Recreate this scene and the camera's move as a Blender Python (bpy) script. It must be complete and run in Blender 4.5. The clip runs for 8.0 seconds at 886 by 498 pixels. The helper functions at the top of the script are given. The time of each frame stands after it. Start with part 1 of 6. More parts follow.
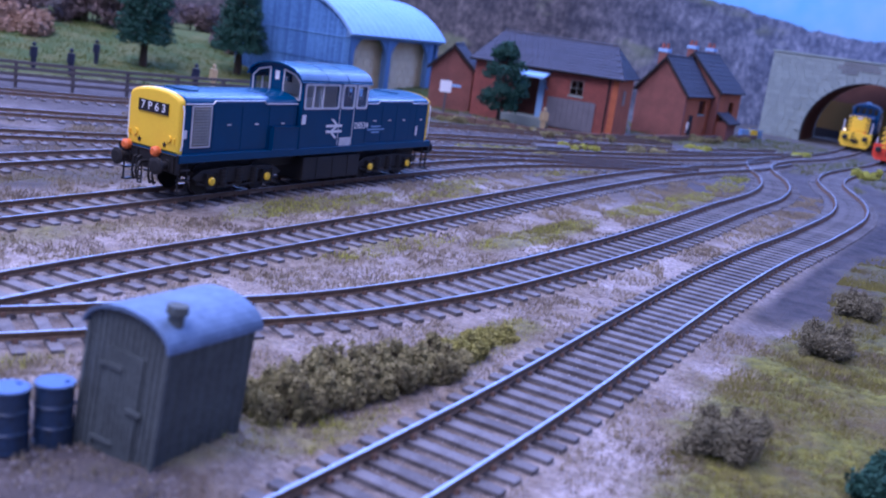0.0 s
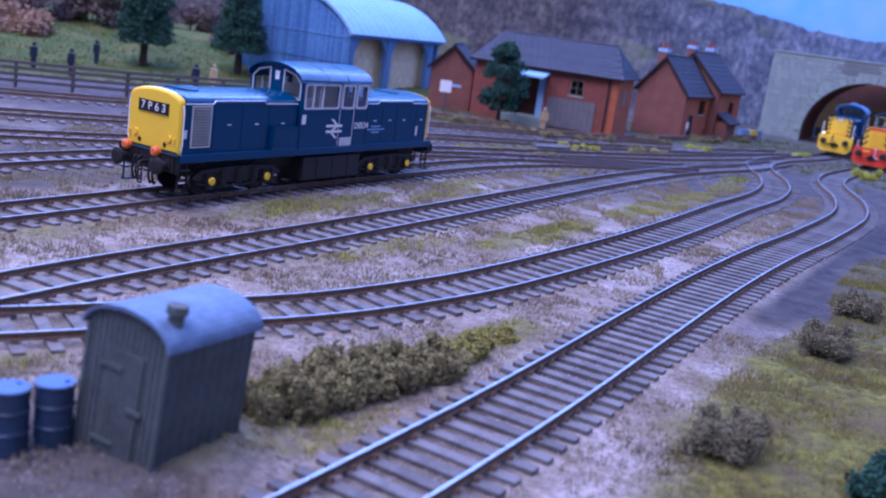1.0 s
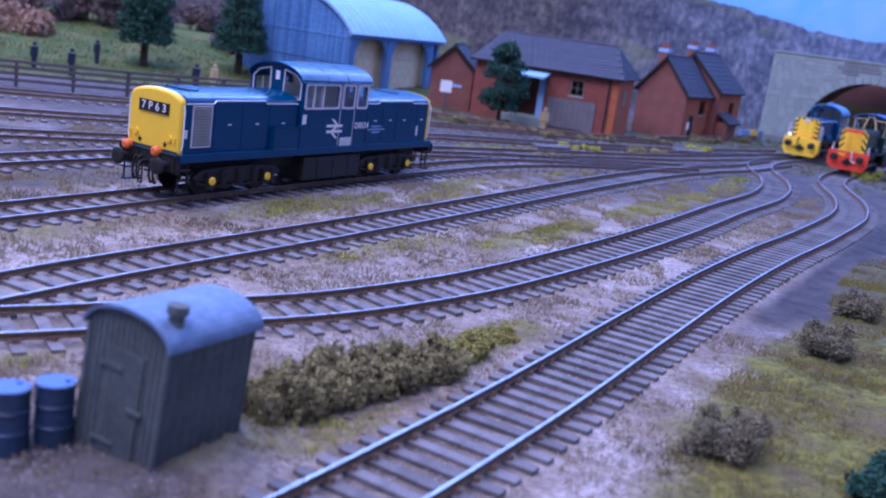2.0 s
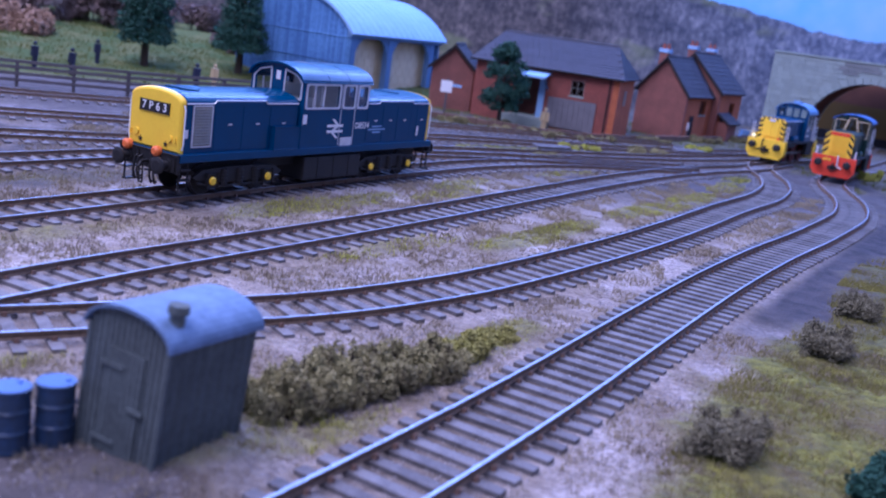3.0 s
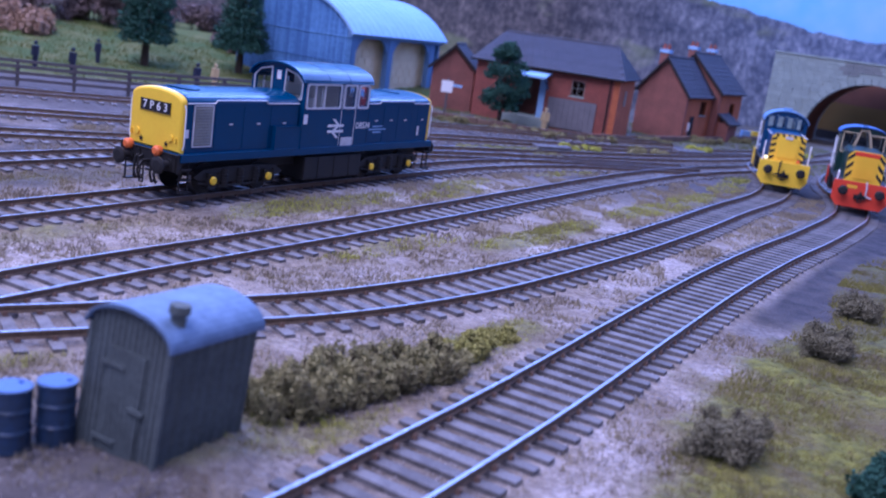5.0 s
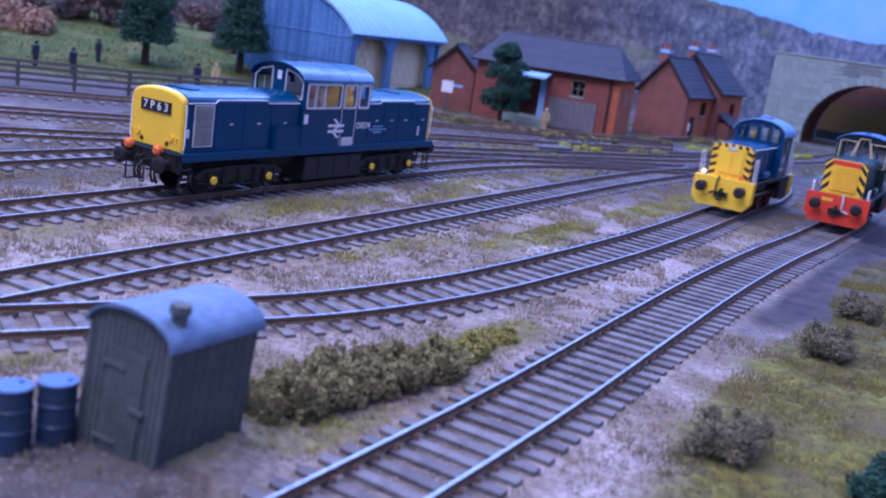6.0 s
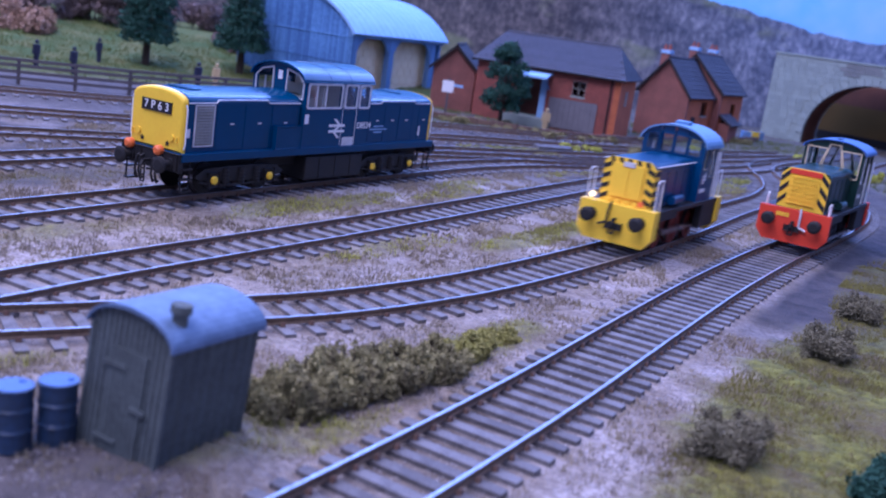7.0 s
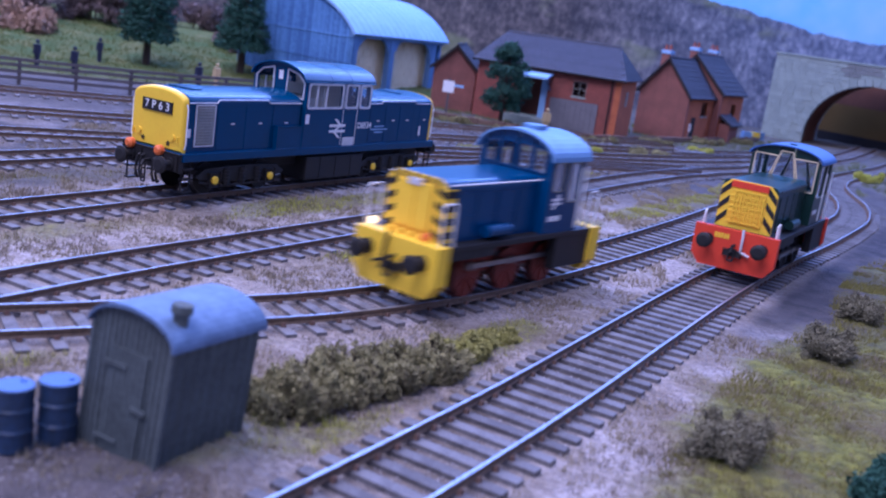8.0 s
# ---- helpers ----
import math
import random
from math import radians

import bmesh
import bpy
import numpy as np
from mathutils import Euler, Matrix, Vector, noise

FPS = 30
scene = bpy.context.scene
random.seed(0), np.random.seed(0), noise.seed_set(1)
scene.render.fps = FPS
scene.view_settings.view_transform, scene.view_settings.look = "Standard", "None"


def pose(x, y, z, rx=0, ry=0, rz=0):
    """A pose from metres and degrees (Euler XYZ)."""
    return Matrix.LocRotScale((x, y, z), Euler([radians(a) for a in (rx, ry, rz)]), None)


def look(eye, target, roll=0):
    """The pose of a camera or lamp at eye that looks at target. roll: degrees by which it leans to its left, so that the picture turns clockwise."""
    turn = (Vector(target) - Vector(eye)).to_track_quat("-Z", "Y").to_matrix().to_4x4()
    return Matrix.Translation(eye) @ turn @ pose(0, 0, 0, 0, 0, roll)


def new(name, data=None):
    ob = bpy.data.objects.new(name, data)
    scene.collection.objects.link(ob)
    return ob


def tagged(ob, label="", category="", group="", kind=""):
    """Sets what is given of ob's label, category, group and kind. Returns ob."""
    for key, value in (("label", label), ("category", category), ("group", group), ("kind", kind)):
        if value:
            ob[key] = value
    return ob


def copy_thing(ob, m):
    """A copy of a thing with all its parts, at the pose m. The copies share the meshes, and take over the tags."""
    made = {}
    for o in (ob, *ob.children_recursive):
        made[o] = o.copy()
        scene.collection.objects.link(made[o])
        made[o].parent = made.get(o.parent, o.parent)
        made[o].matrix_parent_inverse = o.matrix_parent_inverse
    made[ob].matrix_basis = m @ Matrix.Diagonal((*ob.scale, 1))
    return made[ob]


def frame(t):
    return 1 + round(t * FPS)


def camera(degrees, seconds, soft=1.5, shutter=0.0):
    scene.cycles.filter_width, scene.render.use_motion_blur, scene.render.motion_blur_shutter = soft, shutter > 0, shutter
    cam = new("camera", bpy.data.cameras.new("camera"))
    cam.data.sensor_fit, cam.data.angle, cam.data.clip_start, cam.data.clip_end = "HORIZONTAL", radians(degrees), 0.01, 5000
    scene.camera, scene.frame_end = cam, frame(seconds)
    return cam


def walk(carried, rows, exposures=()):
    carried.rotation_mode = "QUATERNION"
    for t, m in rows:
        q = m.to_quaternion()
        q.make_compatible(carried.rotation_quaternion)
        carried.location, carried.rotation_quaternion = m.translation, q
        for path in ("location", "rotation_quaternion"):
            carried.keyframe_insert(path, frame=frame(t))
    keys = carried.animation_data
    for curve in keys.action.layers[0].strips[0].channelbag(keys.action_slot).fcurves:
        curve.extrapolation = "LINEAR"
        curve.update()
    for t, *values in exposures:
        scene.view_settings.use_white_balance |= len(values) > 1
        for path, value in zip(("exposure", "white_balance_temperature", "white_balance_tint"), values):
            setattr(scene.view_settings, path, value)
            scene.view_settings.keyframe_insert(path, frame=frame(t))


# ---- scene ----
# A 1:76 model railway; every length below is in millimetres of the model and is scaled to metres.
MM = 0.001

cam = camera(48.1, 8.0, soft=2.0, shutter=0.8)
cam.data.dof.use_dof = True
cam.data.dof.focus_distance = 0.38
cam.data.dof.aperture_fstop = 24
PATH = [
    (0.0, pose(0.00000, 0.00000, 0.08589, 76.772, -7.730, 1.808)),
    (1.0, pose(0.00000, 0.00000, 0.08589, 76.772, -7.735, 1.812)),
    (3.0, pose(-0.00012, -0.00020, 0.08596, 76.765, -7.836, 1.856)),
    (4.0, pose(-0.00020, -0.00022, 0.08596, 76.763, -7.868, 1.866)),
    (6.0, pose(-0.00047, -0.00026, 0.08602, 76.757, -7.980, 1.893)),
    (7.0, pose(-0.00058, -0.00030, 0.08606, 76.750, -8.048, 1.923)),
    (8.0, pose(-0.00065, -0.00031, 0.08608, 76.748, -8.091, 1.955)),
]
walk(cam, PATH, exposures=[(0.0, 0.0, 4800, 44), (8.0, 0.0, 4800, 44)])

# ---- light: the hall's soft light and the lighting board over the layout ----
world = bpy.data.worlds.new("hall")
world.use_nodes = True
scene.world = world
world.node_tree.nodes["Background"].inputs[0].default_value = (0.62, 0.72, 1.0, 1)
world.node_tree.nodes["Background"].inputs[1].default_value = 0.38


def area(name, eye, target, sx, sy, watts, color):
    lamp = bpy.data.lights.new(name, "AREA")
    lamp.shape, lamp.size, lamp.size_y, lamp.energy, lamp.color = "RECTANGLE", sx, sy, watts, color
    ob = new(name, lamp)
    ob.matrix_world = look(eye, target)
    return ob


area("lighting_board", (-0.50, 0.34, 1.05), (0.05, 0.55, 0), 2.2, 0.4, 27.8, (1.0, 0.94, 0.86))
area("rear_light_strip", (0.10, 1.30, 0.66), (0.0, 0.60, 0.0), 2.4, 0.12, 17.0, (0.36, 0.56, 1.0))


# ---- materials ----
def mat(name, color, rough=0.6, metal=0.0, color2=None, scale=120.0, fine=900.0, amount=0.5, bump=0.2, depth=0.0004, spec=0.4, glow=0.0, per_object=0.0):
    """A mottled material: two colours mixed by a coarse and a fine noise, with relief."""
    m = bpy.data.materials.new(name)
    m.use_nodes = True
    n, l = m.node_tree.nodes, m.node_tree.links
    b = n["Principled BSDF"]
    tc = n.new("ShaderNodeTexCoord")
    big, small = n.new("ShaderNodeTexNoise"), n.new("ShaderNodeTexNoise")
    big.inputs["Scale"].default_value, small.inputs["Scale"].default_value = scale, fine
    big.inputs["Detail"].default_value, small.inputs["Detail"].default_value = 4, 3
    for t in (big, small):
        l.new(tc.outputs["Object"], t.inputs["Vector"])
    add = n.new("ShaderNodeMath")
    add.operation = "ADD"
    l.new(big.outputs[0], add.inputs[0])
    l.new(small.outputs[0], add.inputs[1])
    ramp = n.new("ShaderNodeMapRange")
    ramp.inputs[1].default_value, ramp.inputs[2].default_value = 0.75, 1.25
    ramp.inputs[4].default_value = amount
    src = add
    if per_object:
        info = n.new("ShaderNodeObjectInfo")
        k = n.new("ShaderNodeMath")
        k.operation = "MULTIPLY_ADD"
        k.inputs[1].default_value, k.inputs[2].default_value = per_object, -per_object / 2
        l.new(info.outputs["Random"], k.inputs[0])
        a2 = n.new("ShaderNodeMath")
        l.new(add.outputs[0], a2.inputs[0])
        l.new(k.outputs[0], a2.inputs[1])
        src = a2
    l.new(src.outputs[0], ramp.inputs[0])
    mix = n.new("ShaderNodeMix")
    mix.data_type = "RGBA"
    c2 = color2 or tuple(c * 0.6 for c in color)
    mix.inputs[6].default_value, mix.inputs[7].default_value = (*color, 1), (*c2, 1)
    l.new(ramp.outputs[0], mix.inputs[0])
    l.new(mix.outputs[2], b.inputs["Base Color"])
    b.inputs["Roughness"].default_value, b.inputs["Metallic"].default_value = rough, metal
    b.inputs["Specular IOR Level"].default_value = spec
    if bump:
        bm = n.new("ShaderNodeBump")
        bm.inputs["Strength"].default_value, bm.inputs["Distance"].default_value = bump, depth
        l.new(small.outputs[0], bm.inputs["Height"])
        l.new(bm.outputs[0], b.inputs["Normal"])
    if glow:
        b.inputs["Emission Color"].default_value, b.inputs["Emission Strength"].default_value = (*color, 1), glow
    return m


def ribbed(m, axis, per_metre, depth=0.0006, strength=0.6):
    """Adds straight ribs along one axis to the relief of a material."""
    n, l = m.node_tree.nodes, m.node_tree.links
    b = n["Principled BSDF"]
    tc = n.new("ShaderNodeTexCoord")
    w = n.new("ShaderNodeTexWave")
    w.bands_direction, w.inputs["Scale"].default_value = axis, per_metre
    l.new(tc.outputs["Object"], w.inputs["Vector"])
    bm = n.new("ShaderNodeBump")
    bm.inputs["Strength"].default_value, bm.inputs["Distance"].default_value = strength, depth
    l.new(w.outputs["Fac"], bm.inputs["Height"])
    l.new(bm.outputs[0], b.inputs["Normal"])
    return m


RAIL_BLUE = mat("rail_blue_paint", (0.0015, 0.050, 0.128), 0.27, color2=(0.0015, 0.042, 0.10), amount=0.6, bump=0.03, spec=0.35)
SHUNT_BLUE = mat("shunter_blue_paint", (0.002, 0.052, 0.145), 0.28, color2=(0.002, 0.04, 0.115), amount=0.6, bump=0.03, spec=0.5)
GREEN = mat("dark_green_paint", (0.010, 0.036, 0.03), 0.28, color2=(0.01, 0.03, 0.025), bump=0.03)
YELLOW = mat("warning_yellow_paint", (0.95, 0.62, 0.02), 0.45, color2=(0.86, 0.52, 0.02), amount=0.5, bump=0.03)
RED = mat("buffer_red_paint", (0.72, 0.06, 0.02), 0.45, color2=(0.6, 0.05, 0.02), bump=0.03)
BLACK = mat("underframe_black", (0.012, 0.012, 0.013), 0.6, color2=(0.03, 0.024, 0.02), bump=0.15)
TYRE = mat("worn_steel", (0.35, 0.33, 0.32), 0.35, 0.9, color2=(0.2, 0.18, 0.17))
GEAR_RED = mat("oily_red_gear", (0.22, 0.030, 0.014), 0.5, color2=(0.05, 0.012, 0.010))
ORANGE = mat("orange_plastic", (0.9, 0.2, 0.04), 0.4, bump=0)
WHITE = mat("white_paint", (0.8, 0.8, 0.8), 0.5, color2=(0.65, 0.65, 0.66), bump=0.02)
SILVER = mat("aluminium_trim", (0.72, 0.72, 0.74), 0.4, 0.3, bump=0.02)
GRILLE = mat("grey_louvre", (0.24, 0.225, 0.18), 0.5, color2=(0.14, 0.13, 0.105))
INTERIOR = mat("cab_interior", (0.76, 0.72, 0.60), 0.7, color2=(0.6, 0.56, 0.46))
LAMP_ON = mat("lit_lamp", (1.0, 0.78, 0.30), 0.4, bump=0, glow=2.2)
RAIL_TOP = mat("polished_rail_head", (0.46, 0.47, 0.52), 0.36, 0.8, color2=(0.30, 0.28, 0.28), scale=60)
RAIL_SIDE = mat("rusty_rail", (0.20, 0.135, 0.085), 0.8, color2=(0.11, 0.075, 0.052), scale=200, amount=0.9)
SLEEPER = mat("weathered_sleeper", (0.19, 0.178, 0.182), 0.75, color2=(0.09, 0.08, 0.08), scale=200, fine=1600, amount=0.9, bump=0.5, per_object=0.5)
CHAIR = mat("rusty_chair", (0.17, 0.10, 0.07), 0.85)
HUT_WALL = ribbed(mat("grey_green_boards", (0.105, 0.125, 0.12), 0.75, color2=(0.06, 0.07, 0.068), scale=150, amount=0.8), "X", 110, 0.0004, 0.5)
HUT_ROOF = mat("lead_grey_roof", (0.15, 0.22, 0.35), 0.5, color2=(0.085, 0.13, 0.21), scale=110, fine=500, amount=0.9, bump=0.15)
# brighter than the drum: the blue light on the lid is in its colour
DRUM_LID_SHEEN = mat("blue_drum_lid_sheen", (0.07, 0.15, 0.40), 0.5, color2=(0.05, 0.11, 0.28), scale=250)
DRUM = mat("blue_grey_drum", (0.032, 0.062, 0.125), 0.4, color2=(0.025, 0.036, 0.05), scale=250, amount=0.8)
BRICK = mat("red_brick", (0.30, 0.088, 0.06), 0.85, color2=(0.17, 0.055, 0.042), scale=80, fine=700, amount=0.9)
# brick of side and end walls, with warm light put into its colour
WARM_LIT_BRICK = mat("warm_lit_brick", (0.46, 0.13, 0.045), 0.85, color2=(0.30, 0.085, 0.035), scale=80, fine=700, amount=0.9)
BRICK_B = mat("brown_brick", (0.26, 0.10, 0.075), 0.85, color2=(0.17, 0.072, 0.055), scale=80, fine=700, amount=0.9)
SLATE = mat("blue_slate", (0.056, 0.054, 0.066), 0.65, color2=(0.030, 0.029, 0.036), spec=0.28, scale=100, per_object=0.4)
STONE = mat("cut_stone", (0.29, 0.335, 0.30), 0.85, color2=(0.19, 0.225, 0.205), scale=60, per_object=0.6)
DARK_STONE = mat("dark_stone", (0.20, 0.21, 0.20), 0.85, color2=(0.14, 0.15, 0.145), scale=60, per_object=0.5)
CREAM = mat("cream_stone", (0.78, 0.64, 0.40), 0.85, color2=(0.55, 0.43, 0.26), scale=60)
DARK = mat("soot_dark", (0.02, 0.016, 0.015), 0.9)
CORRUGATED = ribbed(mat("blue_grey_corrugated_iron", (0.17, 0.34, 0.62), 0.5, color2=(0.075, 0.16, 0.36), scale=25, fine=300, amount=0.95, per_object=0.7), "X", 130, 0.0008, 0.7)
SHEET_ROOF = mat("pale_blue_sheet_roof", (0.30, 0.47, 0.70), 0.45, color2=(0.20, 0.34, 0.54), scale=40, fine=160)
POST_BLUE = mat("blue_post_paint", (0.12, 0.22, 0.40), 0.6, color2=(0.08, 0.15, 0.28))
FENCE = mat("tarred_wood", (0.09, 0.08, 0.085), 0.8, color2=(0.14, 0.12, 0.12))
TRUNK = mat("bark", (0.05, 0.035, 0.025), 0.9)
FIR = mat("fir_green", (0.016, 0.062, 0.044), 0.85, color2=(0.04, 0.115, 0.075), scale=200, amount=0.9)
SCRUB = mat("olive_brown_scrub", (0.40, 0.36, 0.16), 0.9, color2=(0.125, 0.105, 0.055), scale=150, fine=700, amount=0.9)
MOSSY = mat("yellow_green_scrub", (0.42, 0.39, 0.10), 0.9, color2=(0.20, 0.18, 0.06), scale=150, fine=700, amount=0.9)
SCRUB_BROWN = mat("winter_scrub", (0.24, 0.17, 0.14), 0.9, color2=(0.10, 0.08, 0.085), scale=60, amount=0.9)
HEATHER = mat("grey_olive_heather", (0.27, 0.245, 0.145), 0.9, color2=(0.13, 0.115, 0.07), scale=150, fine=700, amount=0.9)
LIME = mat("bright_lime_moss", (0.52, 0.52, 0.08), 0.9, color2=(0.32, 0.32, 0.07), scale=80, amount=0.9)
MEADOW = mat("meadow_grass", (0.09, 0.125, 0.022), 0.9, color2=(0.16, 0.155, 0.04), scale=40, amount=0.9)
STRAW_BUSH = mat("tan_bracken", (0.42, 0.27, 0.17), 0.9, color2=(0.26, 0.17, 0.12), scale=60, amount=0.9)
TUFT = mat("yellow_green_tuft", (0.27, 0.245, 0.055), 0.9, color2=(0.15, 0.135, 0.045), scale=60, fine=500, amount=0.9)
STRAW = mat("dry_straw_grass", (0.40, 0.34, 0.22), 0.9, color2=(0.17, 0.135, 0.10), scale=60, fine=500, amount=0.9)
GRIT = mat("pale_grit", (0.46, 0.42, 0.42), 0.85, color2=(0.26, 0.235, 0.235), scale=300, fine=1500, amount=0.9)
GLASS = bpy.data.materials.new("window_glass")
GLASS.use_nodes = True
GLASS.node_tree.nodes["Principled BSDF"].inputs["Transmission Weight"].default_value = 1.0
GLASS.node_tree.nodes["Principled BSDF"].inputs["IOR"].default_value = 1.2
GLASS.node_tree.nodes["Principled BSDF"].inputs["Roughness"].default_value = 0.05
GLASS.node_tree.nodes["Principled BSDF"].inputs["Base Color"].default_value = (0.85, 0.9, 0.95, 1)


def ground_material():
    m = bpy.data.materials.new("ballast_and_grass")
    m.use_nodes = True
    n, l = m.node_tree.nodes, m.node_tree.links
    b = n["Principled BSDF"]
    tc = n.new("ShaderNodeTexCoord")

    def noise_node(scale, detail=5):
        t = n.new("ShaderNodeTexNoise")
        t.inputs["Scale"].default_value, t.inputs["Detail"].default_value = scale, detail
        l.new(tc.outputs["Object"], t.inputs["Vector"])
        return t

    def mixer(fac, a, c):
        x = n.new("ShaderNodeMix")
        x.data_type = "RGBA"
        l.new(fac, x.inputs[0])
        for k, v in ((6, a), (7, c)):
            if isinstance(v, tuple):
                x.inputs[k].default_value = (*v, 1)
            else:
                l.new(v, x.inputs[k])
        return x.outputs[2]

    def ranged(sock, lo, hi):
        r = n.new("ShaderNodeMapRange")
        r.inputs[1].default_value, r.inputs[2].default_value = lo, hi
        l.new(sock, r.inputs[0])
        return r.outputs[0]

    cells = n.new("ShaderNodeTexVoronoi")
    cells.inputs["Scale"].default_value = 950
    l.new(tc.outputs["Object"], cells.inputs["Vector"])
    bw = n.new("ShaderNodeSeparateColor")
    l.new(cells.outputs["Color"], bw.inputs[0])
    grit = mixer(bw.outputs[0], (0.22, 0.185, 0.17), (0.48, 0.42, 0.39))
    grit = mixer(ranged(noise_node(35).outputs[0], 0.35, 0.58), grit, mixer(ranged(noise_node(400).outputs[0], 0.35, 0.65), (0.15, 0.115, 0.085), (0.27, 0.22, 0.17)))
    grit = mixer(ranged(noise_node(14).outputs[0], 0.58, 0.70), grit, (0.50, 0.455, 0.44))
    green = mixer(ranged(noise_node(260).outputs[0], 0.35, 0.65), (0.21, 0.20, 0.034), (0.085, 0.085, 0.022))
    green = mixer(ranged(noise_node(30).outputs[0], 0.5, 0.68), green, (0.12, 0.09, 0.048))
    at = n.new("ShaderNodeAttribute")
    at.attribute_name = "grass"
    col = mixer(at.outputs["Fac"], grit, green)
    turf = n.new("ShaderNodeAttribute")
    turf.attribute_name = "field"
    meadow = mixer(ranged(noise_node(45).outputs[0], 0.4, 0.65), (0.06, 0.088, 0.022), (0.12, 0.12, 0.038))
    col = mixer(turf.outputs["Fac"], col, meadow)
    oil = n.new("ShaderNodeAttribute")
    oil.attribute_name = "dirt_and_shade"
    # dark soil, its tone lowered further for the shade of bridge and hill
    col = mixer(oil.outputs["Fac"], col, mixer(ranged(noise_node(120).outputs[0], 0.35, 0.65), (0.038, 0.036, 0.042), (0.080, 0.071, 0.076)))
    l.new(col, b.inputs["Base Color"])
    b.inputs["Roughness"].default_value = 0.9
    b.inputs["Specular IOR Level"].default_value = 0.2
    bp = n.new("ShaderNodeBump")
    bp.inputs["Strength"].default_value, bp.inputs["Distance"].default_value = 0.8, 0.0006
    l.new(cells.outputs["Distance"], bp.inputs["Height"])
    l.new(bp.outputs[0], b.inputs["Normal"])
    return m


GROUND = ground_material()


# ---- building helpers ----
def part(name, bm, material, parent=None, label="", kind=""):
    """Links a bmesh, in millimetres, as one mesh object."""
    bmesh.ops.scale(bm, vec=(MM, MM, MM), verts=bm.verts)
    me = bpy.data.meshes.new(name)
    bm.to_mesh(me)
    bm.free()
    me.materials.append(material)
    ob = new(name, me)
    ob.parent = parent
    return tagged(ob, label, kind=kind)


def thing(name, m, label, category, group="", kind=""):
    ob = new(name)
    ob.empty_display_size = 0.01
    ob.matrix_world = m
    return tagged(ob, label, category, group, kind)


def at(x, y, z=0.0, rz=0.0):
    return pose(x * MM, y * MM, z * MM, 0, 0, rz)


def mesh():
    return bmesh.new()


def box(bm, x0, x1, y0, y1, z0, z1, bevel=0.0):
    r = bmesh.ops.create_cube(bm, size=1.0)["verts"]
    for v in r:
        v.co = ((x0 + x1) / 2 + v.co.x * (x1 - x0), (y0 + y1) / 2 + v.co.y * (y1 - y0), (z0 + z1) / 2 + v.co.z * (z1 - z0))
    if bevel:
        es = list({e for v in r for e in v.link_edges})
        bmesh.ops.bevel(bm, geom=es, offset=bevel, segments=2, profile=0.7, affect="EDGES")
    return bm


def rod(bm, a, b, r, seg=10, r2=None):
    a, b = Vector(a), Vector(b)
    d = b - a
    m = Matrix.Translation((a + b) / 2) @ d.to_track_quat("Z", "Y").to_matrix().to_4x4()
    bmesh.ops.create_cone(bm, cap_ends=True, segments=seg, radius1=r, radius2=r if r2 is None else r2, depth=d.length, matrix=m)
    return bm


def bar(bm, points, r, seg=8):
    for a, b in zip(points, points[1:]):
        rod(bm, a, b, r, seg)
    return bm


def prism(bm, outline, a0, a1, axis="x"):
    """Extrudes a closed 2D outline from a0 to a1; axis x: outline in (y, z); axis y: in (x, z); axis z: in (x, y)."""
    def place(u, v, w):
        return {"x": (w, u, v), "y": (u, w, v), "z": (u, v, w)}[axis]
    lo = [bm.verts.new(place(u, v, a0)) for u, v in outline]
    hi = [bm.verts.new(place(u, v, a1)) for u, v in outline]
    k = len(outline)
    fs = [bm.faces.new(lo), bm.faces.new(hi)]
    for i in range(k):
        fs.append(bm.faces.new((lo[i], lo[(i + 1) % k], hi[(i + 1) % k], hi[i])))
    bmesh.ops.recalc_face_normals(bm, faces=fs)
    return bm


def arc(cx, cy, r, a0, a1, n=12, ry=None):
    return [(cx + r * math.cos(radians(a0 + (a1 - a0) * i / n)), cy + (ry or r) * math.sin(radians(a0 + (a1 - a0) * i / n))) for i in range(n + 1)]


def pierced(bm, outer, holes, a0, a1, axis="y"):
    """A slab of outline `outer` with rectangular holes (u0, u1, v0, v1), as strips butted end to end."""
    u0, u1, v0, v1 = outer
    us = sorted({u0, u1, *[h[0] for h in holes], *[h[1] for h in holes]})
    vs = sorted({v0, v1, *[h[2] for h in holes], *[h[3] for h in holes]})
    for i in range(len(us) - 1):
        run = None
        for j in range(len(vs) - 1):
            c = ((us[i] + us[i + 1]) / 2, (vs[j] + vs[j + 1]) / 2)
            solid = not any(h[0] < c[0] < h[1] and h[2] < c[1] < h[3] for h in holes)
            if solid:
                run = (vs[j] if run is None else run[0], vs[j + 1])
            if run and (not solid or j == len(vs) - 2):
                q = (us[i], us[i + 1], *run)
                prism(bm, [(q[0], q[2]), (q[1], q[2]), (q[1], q[3]), (q[0], q[3])], a0, a1, axis)
                run = None
    bmesh.ops.remove_doubles(bm, verts=bm.verts, dist=0.001)
    return bm


